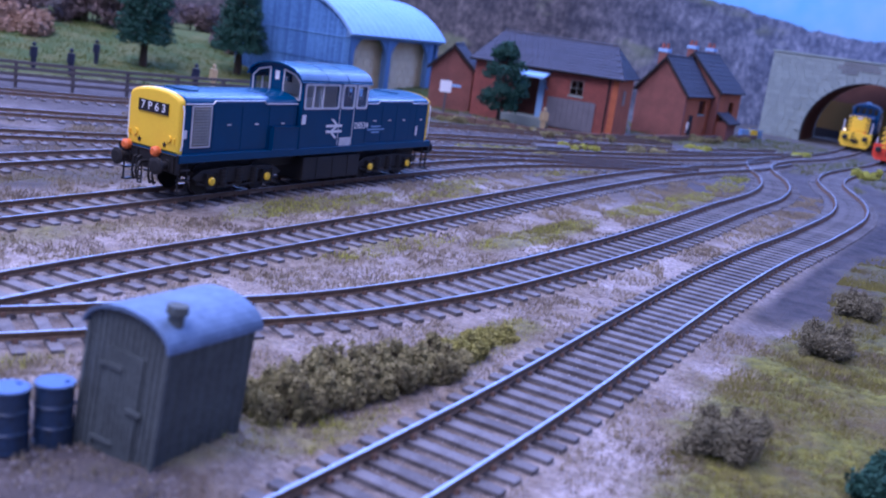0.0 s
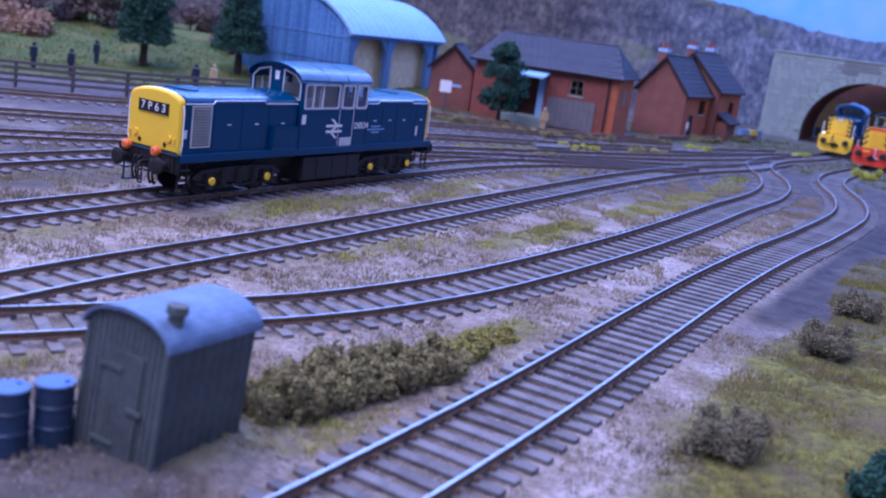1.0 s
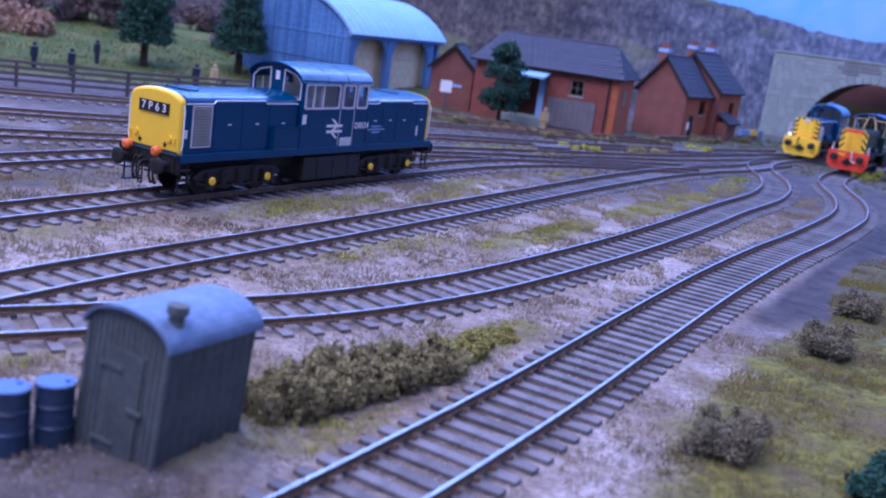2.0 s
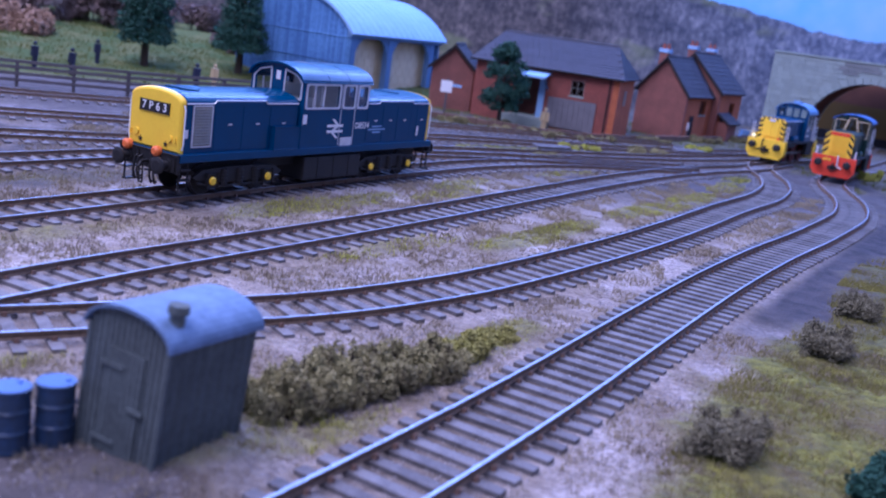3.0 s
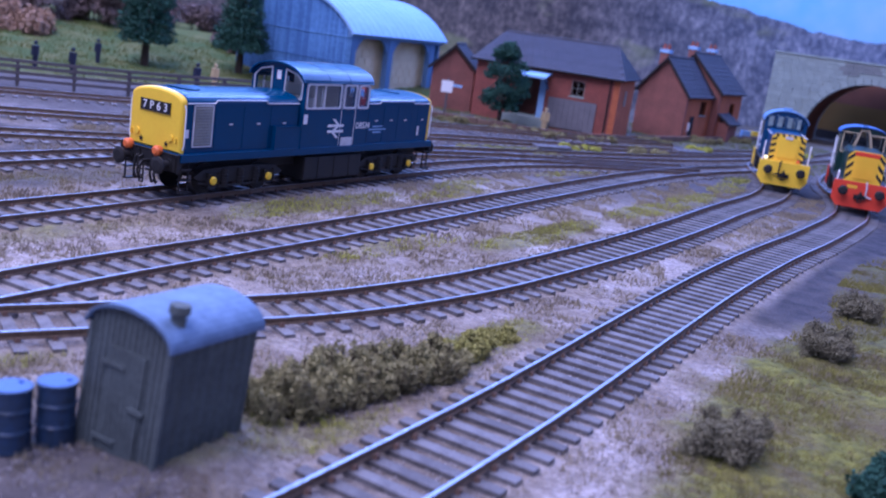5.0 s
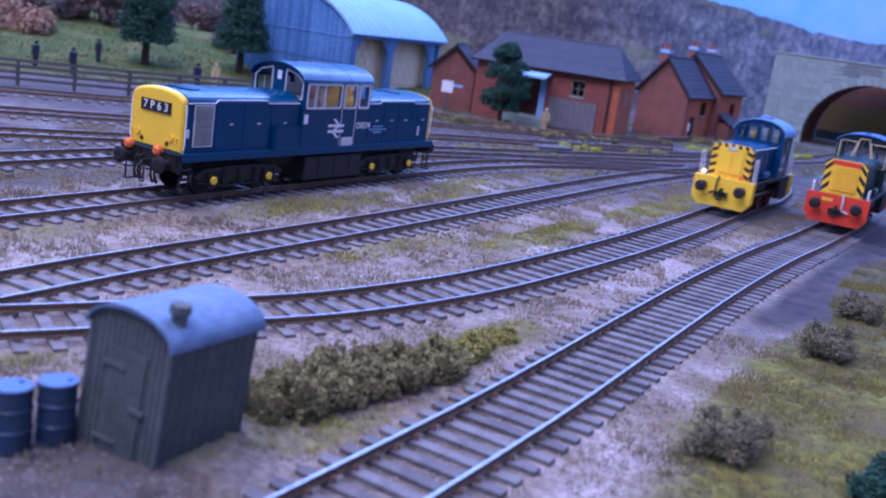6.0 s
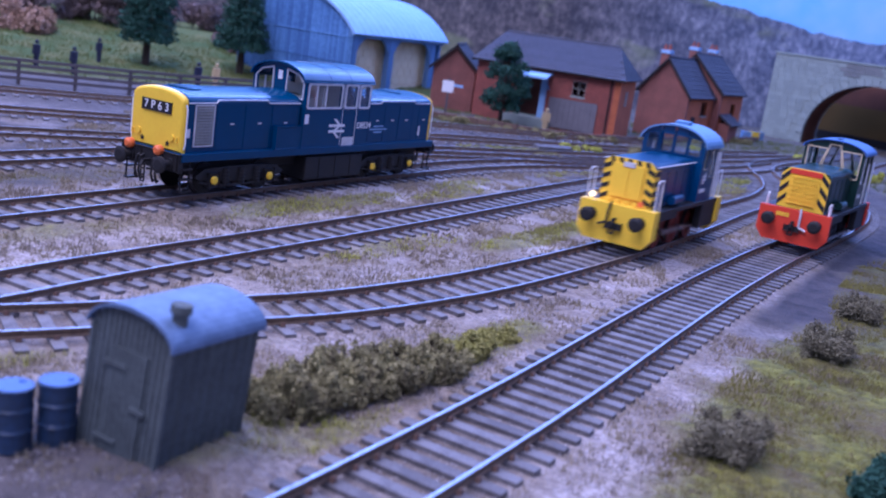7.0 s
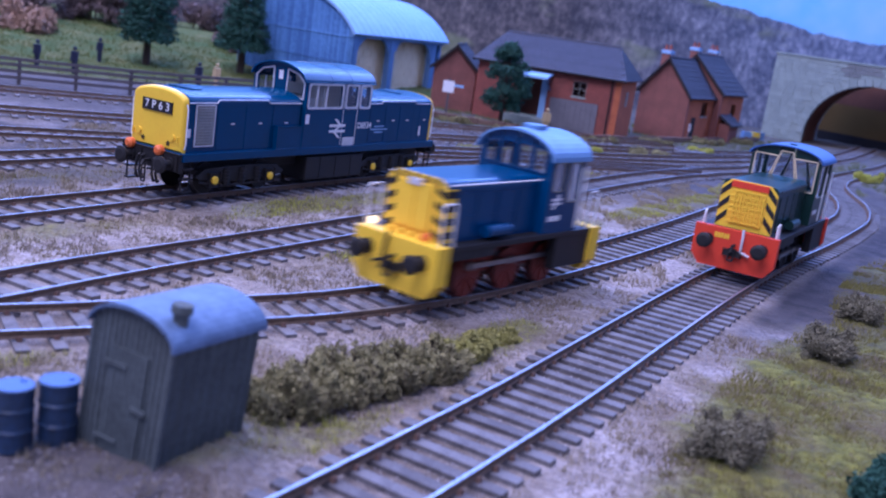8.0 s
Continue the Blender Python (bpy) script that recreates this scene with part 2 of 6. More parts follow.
def leaves(bm, rng, blobs, count, size, flat=0.0):
    """Many small bent leaf clumps spread through ellipsoids (x, y, z, rx, ry, rz), with an uneven outline."""
    total = sum(b[3] * b[4] * b[5] for b in blobs)
    for x, y, z, rx, ry, rz in blobs:
        for _ in range(int(count * rx * ry * rz / total)):
            d = Vector((rng.gauss(0, 1), rng.gauss(0, 1), rng.gauss(0, 1))).normalized()
            r = rng.random() ** 0.33 * (0.72 + 0.38 * noise.noise(Vector((x * 0.31 + d.x * 2.1, y * 0.31 + d.y * 2.1, z * 0.3 + d.z * 2.1))) + 0.15)
            c = Vector((x + d.x * rx * r, y + d.y * ry * r, z + d.z * rz * r * (1 - flat * (d.z < 0))))
            s = size * rng.uniform(0.5, 1.4)
            u = Vector((rng.gauss(0, 1), rng.gauss(0, 1), rng.gauss(0, 1))).normalized()
            w = u.cross(Vector((rng.gauss(0, 1), rng.gauss(0, 1), rng.gauss(0, 1)))).normalized()
            k = u.cross(w) * 0.45
            v = [bm.verts.new(c + p) for p in (u * s, w * s * 0.7 + k * s, -u * s * 0.8, -w * s * 0.7 + k * s)]
            bm.faces.new((v[0], v[1], v[2]))
            bm.faces.new((v[0], v[2], v[3]))
    return bm
from mathutils import kdtree


# ---- tracks: centre lines in plan ----
def spline(points, step=2.0):
    """A smooth curve through the points, as (x, y) every `step` millimetres."""
    p = [np.array(q, float) for q in points]
    p = [2 * p[0] - p[1], *p, 2 * p[-1] - p[-2]]
    out = []
    for a, b, c, d in zip(p, p[1:], p[2:], p[3:]):
        for t in np.linspace(0, 1, 24, endpoint=False):
            out.append(0.5 * (2 * b + (c - a) * t + (2 * a - 5 * b + 4 * c - d) * t * t + (3 * b - a - 3 * c + d) * t ** 3))
    out.append(p[-2])
    out = np.array(out)
    s = np.concatenate([[0], np.cumsum(np.hypot(*np.diff(out, axis=0).T))])
    k = np.arange(0, s[-1], step)
    return np.stack([np.interp(k, s, out[:, 0]), np.interp(k, s, out[:, 1])], 1)


GAUGE = 19.7
LINES = {
    "siding_road": [(-205, 250), (-158, 330), (-117, 403), (-76, 475), (-32, 548), (16, 622), (66, 675), (125, 715), (185, 745)],
    "yard_road": [(-145, 205), (-120, 249), (-97, 291), (-48, 372), (0, 454), (47, 537), (94, 620), (145, 702), (190, 762), (240, 820), (290, 895)],
    "middle_line": [(-190, 190), (-148, 203), (-107, 227), (-70, 252), (-33, 279), (-2, 311), (25, 346), (74, 421), (120, 500), (163, 579), (200, 642), (219, 682), (233, 720), (243, 763), (248, 806), (260, 857), (294, 921), (350, 990), (400, 1065), (440, 1135), (480, 1210), (520, 1290)],
    "front_line": [(-72, 60), (-16, 154), (26, 227), (66, 302), (107, 378), (150, 452), (194, 522), (238, 597), (256, 634), (269, 668), (279, 703), (287, 745), (299, 792), (324, 848), (365, 912), (415, 985), (460, 1060), (500, 1130), (540, 1210)],
    "back_road_1": [(-300, 270), (-245, 350), (-198, 425), (-166, 474), (-120, 535), (-60, 600), (20, 665), (100, 712), (185, 768)],
    "back_road_2": [(-420, 360), (-320, 428), (-228, 492), (-183, 524), (-100, 590), (0, 672), (90, 745), (190, 830), (300, 950)],
    "back_road_3": [(-460, 450), (-360, 508), (-263, 563), (-200, 600), (-100, 668), (0, 745), (100, 810), (210, 895), (330, 1010)],
    "back_road_4": [(-480, 560), (-390, 606), (-304, 650), (-231, 690), (-130, 752), (-20, 815), (80, 865), (200, 940)],
}
CURVES = {k: spline(v) for k, v in LINES.items()}


def path_at(curve, s):
    """Place and heading (degrees) at s millimetres along a curve."""
    n = len(curve) - 1
    k = min(max(s / 2.0, 0), n - 1e-6)
    i = int(k)
    f = k - i
    p = curve[i] * (1 - f) + curve[i + 1] * f
    a, b = curve[max(i - 4, 0)], curve[min(i + 5, n)]
    return p, math.degrees(math.atan2(b[1] - a[1], b[0] - a[0]))


def sweep(bm, pts, profile):
    """Sweeps a closed (side, z) profile along a plan curve."""
    t = np.gradient(pts, axis=0)
    t /= np.hypot(*t.T)[:, None]
    nx, ny = -t[:, 1], t[:, 0]
    rings = [[bm.verts.new((p[0] + nx[i] * u, p[1] + ny[i] * u, z)) for u, z in profile] for i, p in enumerate(pts)]
    k = len(profile)
    for a, b in zip(rings, rings[1:]):
        for j in range(k):
            bm.faces.new((a[j], a[(j + 1) % k], b[(j + 1) % k], b[j]))
    bm.faces.new(rings[0])
    bm.faces.new(rings[-1])
    bmesh.ops.recalc_face_normals(bm, faces=bm.faces)
    return bm


all_track = np.concatenate([c[::2] for c in CURVES.values()])
track_tree = kdtree.KDTree(len(all_track))
for i, q in enumerate(all_track):
    track_tree.insert((q[0], q[1], 0), i)
track_tree.balance()


def track_distance(x, y):
    """Distance in plan to the nearest centre line."""
    find = track_tree.find
    return np.array([find((a, b, 0))[2] for a, b in zip(x.ravel().tolist(), y.ravel().tolist())]).reshape(x.shape)


# patches of grass: x, y, half length, half width, heading, strength
GRASS = [(-60, 432, 55, 10, 58, 0.8), (0, 515, 35, 8, 58, 0.6), (38, 430, 42, 9, 58, 0.95), (125, 570, 60, 9, 58, 0.9), (190, 690, 30, 10, 60, 0.6),
         (14, 272, 22, 9, 55, 0.9), (-38, 182, 30, 9, 52, 0.75), (-6, 240, 30, 9, 52, 0.45), (120, 262, 130, 34, 60, 1.0), (205, 430, 120, 26, 62, 0.8), (100, 200, 60, 34, 50, 1.0),
         (-168, 418, 40, 12, 58, 0.55), (-130, 330, 40, 8, 58, 0.4), (99, 796, 28, 16, 30, 1.0), (223, 921, 40, 14, 30, 1.0), (338, 999, 12, 16, 60, 1.0),
         (354, 870, 40, 16, 62, 0.9), (40, 744, 50, 9, 35, 0.7), (-96, 213, 14, 8, 30, 0.7), (-350, 1010, 330, 190, 38, 1.0), (20, 900, 130, 40, 15, 0.75), (430, 880, 150, 50, 60, 0.8),
         (-68, 430, 34, 9, 56, 0.8), (-40, 469, 24, 7, 60, 0.8), (4, 549, 32, 7, 61, 0.75), (82, 666, 50, 7, 55, 0.7), (25, 411, 22, 8, 54, 0.9), (56, 464, 34, 8, 56, 0.95), (105, 544, 40, 9, 57, 1.0),
         (151, 620, 36, 9, 58, 0.9), (211, 746, 46, 8, 63, 0.8), (23, 288, 16, 8, 57, 0.85), (8, 252, 10, 6, 57, 0.7), (-20, 195, 24, 5, 55, 0.7), (-177, 412, 30, 9, 60, 0.75), (-133, 327, 34, 9, 62, 0.55),
         (-20, 376, 44, 9, 56, 0.5), (315, 787, 20, 10, 80, 0.9)]


def grass_amount(x, y):
    g = np.zeros(np.shape(x))
    for cx, cy, a, b, h, k in GRASS:
        c, s = math.cos(radians(h)), math.sin(radians(h))
        u, v = (x - cx) * c + (y - cy) * s, -(x - cx) * s + (y - cy) * c
        g = np.maximum(g, k * np.clip(1.5 - (u / a) ** 2 - (v / b) ** 2, 0, 1))
    return np.maximum(g, 0.62 * np.clip((y + 0.1 * x - 850) / 50, 0, 1))


def level(x, y, d):
    """Height of the ground at a place at distance d from the nearest track."""
    far = np.clip((d - 17) / 10, 0, 1)
    bank = np.clip((y - 0.5 * x - 1130) / 260, 0, 1) * 30 * (x < 60)
    pad = 4.1 * np.clip((1.9 - np.hypot((x + 66) / 26, (y - 168) / 26)) / 0.7, 0, 1) * np.clip((d - 17) / 9, 0, 1)
    return -3.6 - 0.5 * far + bank + pad


def build_ground():
    xs = np.concatenate([np.arange(-1300, -300, 16), np.arange(-300, -130, 4), np.arange(-130, 180, 1.6), np.arange(180, 420, 4), np.arange(420, 1301, 16)])
    ys = np.concatenate([np.arange(-300, 100, 14), np.arange(100, 330, 1.6), np.arange(330, 600, 3), np.arange(600, 1100, 6), np.arange(1100, 1580, 14)])
    X, Y = np.meshgrid(xs, ys)
    D = track_distance(X, Y)
    G = grass_amount(X, Y)
    Z = level(X, Y, D)
    R = np.empty(X.shape)
    it = np.nditer(X, flags=["multi_index"])
    for _ in it:
        i = it.multi_index
        v = Vector((X[i] * 0.05, Y[i] * 0.05, 0.0))
        R[i] = noise.noise(v) * 0.9 + noise.noise(v * 6.0) * 0.45 + noise.noise(v * 15) * 0.25
    far = np.clip((D - 13) / 8, 0.12, 1)
    Z = Z + R * far * (1 + G) + G * 0.5
    N2 = np.clip(G * 1.5 - 0.3 + 0.9 * R, 0, 1) * np.clip((D - 13) / 5, 0, 1) * np.where(X - 0.57 * (Y - 180) < -12, 0.62, 1.0)
    pad = np.clip((1.25 - np.hypot((X + 78) / 34, (Y - 158) / 20)) / 0.25, 0, 1) * np.clip((D - 15) / 4, 0, 1)
    # soil along the tracks; the far ground also has shade painted in
    DIRT_SHADE = np.maximum(np.clip((17 - D) / 5, 0, 1) * (0.42 + 0.45 * np.clip((Y - 380) / 200, 0, 1)), np.clip((Y - 500) / 150, 0, 1) * (0.85 - 0.6 * N2))
    U = X - 0.57 * (Y - 180)
    DIRT_SHADE = np.maximum(DIRT_SHADE, np.clip((U - 12) / 9, 0, 1) * np.clip((Y - 285) / 75 + 0.25 * R, 0, 1) * (1 - 0.5 * N2))
    FIELD = np.clip((Y - 0.62 * X - 985) / 40 + R * 0.4, 0, 1) * (X < 0)
    BACK = np.clip((Y - 1.68 * (X + 205) - 290) / 50, 0, 1) * np.clip(0.62 + 0.5 * R, 0, 0.9)
    DIRT_SHADE = np.maximum(np.maximum(DIRT_SHADE, BACK) * (1 - FIELD), pad * 0.85)
    me = bpy.data.meshes.new("ground")
    h, w = X.shape
    idx = np.arange(h * w).reshape(h, w)
    quads = np.stack([idx[:-1, :-1], idx[:-1, 1:], idx[1:, 1:], idx[1:, :-1]], -1).reshape(-1, 4)
    me.from_pydata((np.stack([X, Y, Z], -1).reshape(-1, 3) * MM).tolist(), [], quads.tolist())
    me.attributes.new("grass", "FLOAT", "POINT").data.foreach_set("value", N2.ravel().astype(np.float32))
    me.attributes.new("dirt_and_shade", "FLOAT", "POINT").data.foreach_set("value", DIRT_SHADE.ravel().astype(np.float32))
    me.attributes.new("field", "FLOAT", "POINT").data.foreach_set("value", FIELD.ravel().astype(np.float32))
    me.materials.append(GROUND)
    me.polygons.foreach_set("use_smooth", np.ones(len(me.polygons), bool))
    tagged(new("ground", me), "grey ballast ground with mossy grass patches", "ground", kind="structure")


build_ground()


def build_tracks():
    slab = mesh()
    box(slab, -1.65, 1.65, -17, 17, -4.6, -2.45, 0.25)
    bmesh.ops.scale(slab, vec=(MM, MM, MM), verts=slab.verts)
    sleeper_mesh = bpy.data.meshes.new("sleeper")
    slab.to_mesh(sleeper_mesh)
    slab.free()
    sleeper_mesh.materials.append(SLEEPER)
    rng = random.Random(5)
    for name, curve in CURVES.items():
        track = thing("railway_track", at(0, 0), "bullhead railway track on worn timber sleepers", "track", "railway tracks", "structure")
        pts = curve[::3] if name in ("middle_line", "front_line", "yard_road") else curve[::5]
        for side in (-1, 1):
            o = side * GAUGE / 2
            body = [(o - 0.55, -2.1), (o + 0.55, -2.1), (o + 0.5, -1.75), (o + 0.2, -1.55), (o + 0.2, -0.75), (o + 0.45, -0.6), (o + 0.45, -0.02), (o - 0.45, -0.02), (o - 0.45, -0.6), (o - 0.2, -0.75), (o - 0.2, -1.55), (o - 0.5, -1.75)]
            r = part("rail", sweep(mesh(), pts, body), RAIL_SIDE, track)
            part("rail_head", sweep(mesh(), pts, [(o - 0.43, -0.06), (o + 0.43, -0.06), (o + 0.4, 0.03), (o - 0.4, 0.03)]), RAIL_TOP, r, "polished running surface")
        chairs = mesh()
        length = 2.0 * (len(curve) - 1)
        s = 4.0
        while s < length - 2:
            p, head = path_at(curve, s)
            ob = new("sleeper", sleeper_mesh)
            ob.parent = track
            ob.matrix_basis = at(p[0] + rng.uniform(-0.3, 0.3), p[1], rng.uniform(-0.12, 0.1), head + rng.uniform(-1.6, 1.6))
            c, sn = math.cos(radians(head)), math.sin(radians(head))
            for side in (-1, 1):
                for k in (-1, 1):
                    off = side * GAUGE / 2 + k * 1.0
                    x, y = p[0] - sn * off, p[1] + c * off
                    q = [(x + c * a - sn * b, y + sn * a + c * b) for a, b in ((-0.7, -0.55), (0.7, -0.55), (0.7, 0.55), (-0.7, 0.55))]
                    lo = [chairs.verts.new((u, v, -2.5)) for u, v in q]
                    hi = [chairs.verts.new((x + (u - x) * 0.6, y + (v - y) * 0.6, -1.35)) for u, v in q]
                    chairs.faces.new(hi)
                    for i in range(4):
                        chairs.faces.new((lo[i], lo[(i + 1) % 4], hi[(i + 1) % 4], hi[i]))
            s += {"front_line": 7.2, "middle_line": 8.4}.get(name, 8.8)
        part("rail_chairs", chairs, CHAIR, track, "small rusty rail chairs", "stuff")


build_tracks()
# ---- the standing centre-cab diesel ----
def shell_profile(half, low, side, top, n=10):
    """Outline in (y, z): straight sides and a domed top."""
    return [(-half, low), (half, low), (half, side)] + arc(0, side, half, 0, 180, n, top - side)[1:-1] + [(-half, side)]


def write_text(words, size, m, material, parent, name="lettering"):
    cu = bpy.data.curves.new(name, "FONT")
    cu.offset = 0.05 * MM
    cu.body, cu.size, cu.extrude, cu.align_x, cu.align_y = words, size * MM, 0.05 * MM, "CENTER", "CENTER"
    tmp = new(name, cu)
    dg = bpy.context.evaluated_depsgraph_get()
    me = bpy.data.meshes.new_from_object(tmp.evaluated_get(dg))
    bpy.data.objects.remove(tmp)
    me.materials.clear()
    me.materials.append(material)
    ob = new(name, me)
    ob.parent, ob.matrix_basis = parent, m
    return ob


def window_frame(bm, u0, u1, v0, v1, y, t=0.7, d=0.35):
    """A thin rounded frame in the (x, z) plane standing proud of y."""
    def ring(g):
        c = 1.2
        return (arc(u1 - c + g, v1 - c + g, c, 0, 90, 3) + arc(u0 + c - g, v1 - c + g, c, 90, 180, 3)
                + arc(u0 + c - g, v0 + c - g, c, 180, 270, 3) + arc(u1 - c + g, v0 + c - g, c, 270, 360, 3))
    a, b = ring(t), ring(0)
    for w0, w1 in ((y, y - d), ):
        va = [bm.verts.new((u, w1, v)) for u, v in a]
        vb = [bm.verts.new((u, w1, v)) for u, v in b]
        ba = [bm.verts.new((u, w0, v)) for u, v in a]
        bb = [bm.verts.new((u, w0, v)) for u, v in b]
        k = len(a)
        for i in range(k):
            j = (i + 1) % k
            bm.faces.new((va[i], va[j], vb[j], vb[i]))
            bm.faces.new((ba[i], ba[j], va[j], va[i]))
            bm.faces.new((bb[i], vb[i], vb[j], bb[j]))
    return bm


def buffer(parent, x, y, z, d, r=3.1, material=BLACK):
    b = part("buffer", rod(mesh(), (x, y, z), (x + d * 5.2, y, z), 1.7, 14), material, parent)
    h = mesh()
    rod(h, (x + d * 5.0, y, z), (x + d * 6.0, y, z), r * 0.96, 20)
    rod(h, (x + d * 6.0, y, z), (x + d * 6.5, y, z), r * 0.96, 20, r * 0.6)
    rod(h, (x, y, z), (x + d * 1.0, y, z), 2.5, 14)
    part("buffer_head", h, material, b)
    return b


def wheelset(parent, x, r, y=9.3, spokes=False, material=BLACK):
    bm = mesh()
    rod(bm, (0, -y, 0), (0, y, 0), 1.1, 8)
    for s in (-1, 1):
        rod(bm, (0, s * (y - 0.9), 0), (0, s * (y + 0.9), 0), r, 28)
        rod(bm, (0, s * (y - 1.3), 0), (0, s * (y - 0.9), 0), r + 0.6, 28)
    if spokes:
        for s in (-1, 1):
            for k in range(9):
                a = radians(40 * k)
                rod(bm, (math.cos(a) * 1.2, s * (y + 0.95), math.sin(a) * 1.2), (math.cos(a) * (r - 1), s * (y + 0.95), math.sin(a) * (r - 1)), 0.35, 5)
    w = part("wheelset", bm, material, parent)
    t = mesh()
    for s in (-1, 1):
        rod(t, (0, s * (y - 0.85), 0), (0, s * (y + 0.8), 0), r + 0.05, 28)
    part("tyre", t, TYRE if not spokes else BLACK, w)
    w.matrix_basis = at(x, 0, r)
    return w


def centre_cab_diesel():
    loco = thing("diesel_locomotive", at(-76.1, 474.8, 0, 59.9), "blue centre-cab model diesel locomotive with yellow ends", "locomotive")
    H, ZB, ZS, ZT = 14.7, 19.0, 39.0, 43.2
    # solebar and footplate
    fp = mesh()
    box(fp, -92.5, 92.5, -16.9, 16.9, 15.2, 18.6, 0.4)
    part("footplate", fp, RAIL_BLUE, loco)
    ub = mesh()
    box(ub, -88, 88, -9, 9, 9.5, 15.3)
    part("underframe", ub, BLACK, loco, "black underframe")
    # bonnets with rounded noses
    for d, x_in in ((-1, -21.0), (1, 31.0)):
        bm = mesh()
        prof = shell_profile(H, 18.5, ZS, ZT, 14)
        xs = [(x_in, 1.0, 0), (d * 88.0, 1.0, 0), (d * 89.6, 0.985, 0.15)]
        rings = [[bm.verts.new((x, y * k, 18.5 + (z - 18.5) * (1 - (1 - k) * 0.6))) for y, z in prof] for x, k, _ in xs]
        n = len(prof)
        for a, b in zip(rings, rings[1:]):
            for i in range(n):
                bm.faces.new((a[i], a[(i + 1) % n], b[(i + 1) % n], b[i]))
        bm.faces.new(rings[0])
        bm.faces.new(rings[-1])
        bmesh.ops.recalc_face_normals(bm, faces=bm.faces)
        bonnet = part("bonnet", bm, RAIL_BLUE, loco)
        nose = mesh()
        rings = []
        for x, k in ((89.4, 1.0), (90.6, 0.99), (91.3, 0.965), (91.7, 0.92)):
            rings.append([nose.verts.new((d * x, y * k, 28.5 + (z - 28.5) * k)) for y, z in prof])
        for a, b in zip(rings, rings[1:]):
            for i in range(n):
                nose.faces.new((a[i], a[(i + 1) % n], b[(i + 1) % n], b[i]))
        nose.faces.new(rings[0])
        nose.faces.new(rings[-1])
        bmesh.ops.recalc_face_normals(nose, faces=nose.faces)
        end = part("nose_panel", nose, YELLOW, bonnet, "bright yellow warning panel")
        hc = mesh()
        box(hc, d * 91.6, d * 92.1, -8.4, 8.4, 33.0, 37.6, 0.15)
        code = part("headcode_box", hc, BLACK, end, "black headcode box with white characters")
        for i, ch in enumerate("7P63"):
            t = write_text(ch, 4.6, Matrix.Identity(4), WHITE, bonnet, "headcode_character")
            y = (5.9 - 3.9 * i) * (-d)
            rot = Matrix(((0, 0, d, 0), (d, 0, 0, 0), (0, 1, 0, 0), (0, 0, 0, 1)))
            t.matrix_basis = Matrix.Translation((d * 92.15 * MM, -y * MM * -1 if d < 0 else y * MM, 35.3 * MM)) @ rot
        for y in (-9.6, 9.6):
            lp = mesh()
            rod(lp, (d * 91.5, y, 24), (d * 92.4, y, 24), 1.35, 14)
            part("tail_lamp", lp, YELLOW, end)
            st = mesh()
            k = [(0.9 if i % 2 else 2.0, 36 * i + 90) for i in range(10)]
            prism(st, [(y + y * -0.25 + r * 0.62 * math.cos(radians(a)), 21.3 + r * 0.62 * math.sin(radians(a))) for r, a in k], d * 91.6, d * 92.0)
            part("coupling_star", st, BLACK, end, "small star mark")
            iron = mesh()
            box(iron, d * 91.6, d * 92.6, y * 1.32 - 0.3, y * 1.32 + 0.3, 22.5, 24.6)
            part("lamp_bracket", iron, YELLOW, end)
        # trim line under the roof edge, with its step
        for s in (-1, 1):
            tr = mesh()
            a, b = sorted((x_in, d * 89))
            m1, m2 = (-74, -42) if d < 0 else (42, 74)
            y = s * (H + 0.12)
            bar(tr, [(a, y, ZS - 0.4), (m1, y, ZS - 0.4), (m1 + 1.2, y, ZS + 0.9), (m2 - 1.2, y, ZS + 0.9), (m2, y, ZS - 0.4), (b, y, ZS - 0.4)], 0.27, 6)
            part("trim_line", tr, SILVER, bonnet, "pale grey trim line")
            # louvre, doors, handles
            lv = mesh()
            x0, x1 = (-85.2, -75.2) if d < 0 else (74.5, 74.9)
            if d < 0:
                box(lv, x0, x1, s * (H - 0.4), s * (H + 0.25), 21.5, 37.6)
                panel = part("louvre", lv, GRILLE, bonnet, "grey slatted radiator louvre")
                for k in range(13):
                    sl = mesh()
                    z = 22.3 + k * 1.17
                    prism(sl, [(s * (H + 0.2), z), (s * (H + 0.75), z), (s * (H + 0.2), z + 0.8)], x0 + 0.5, x1 - 0.5)
                    part("slat", sl, GRILLE, panel)
                fr = mesh()
                for q in ((x0 - 0.4, x0 + 0.1, 21.0, 38.0), (x1 - 0.1, x1 + 0.4, 21.0, 38.0), (x0, x1, 37.5, 38.0), (x0, x1, 21.0, 21.5)):
                    box(fr, q[0], q[1], s * (H + 0.1), s * (H + 0.6), q[2], q[3])
                part("louvre_frame", fr, SILVER, panel)
            doors = [(-73, -57), (-56.4, -40), (-39.4, -23)] if d < 0 else [(33, 46), (46.6, 59), (59.6, 72), (78, 87)]
            for a0, a1 in doors:
                dr = mesh()
                box(dr, a0, a1, s * (H - 0.3), s * (H + 0.09), 19.6, 37.4, 0.06)
                door = part("bonnet_door", dr, RAIL_BLUE, bonnet)
                for hx in (a0 + (a1 - a0) * 0.55,):
                    hd = mesh()
                    box(hd, hx - 1.0, hx + 1.0, s * (H + 0.15), s * (H + 0.5), 29.7, 30.3)
                    part("handle", hd, SILVER, door, "small metal handle")
            fl = mesh()
            if d < 0:
                box(fl, -89.4, -87.6, s * H, s * (H + 0.22), 24.8, 28.2)
            else:
                box(fl, 79, 80.5, s * H, s * (H + 0.22), 21.5, 26.5)
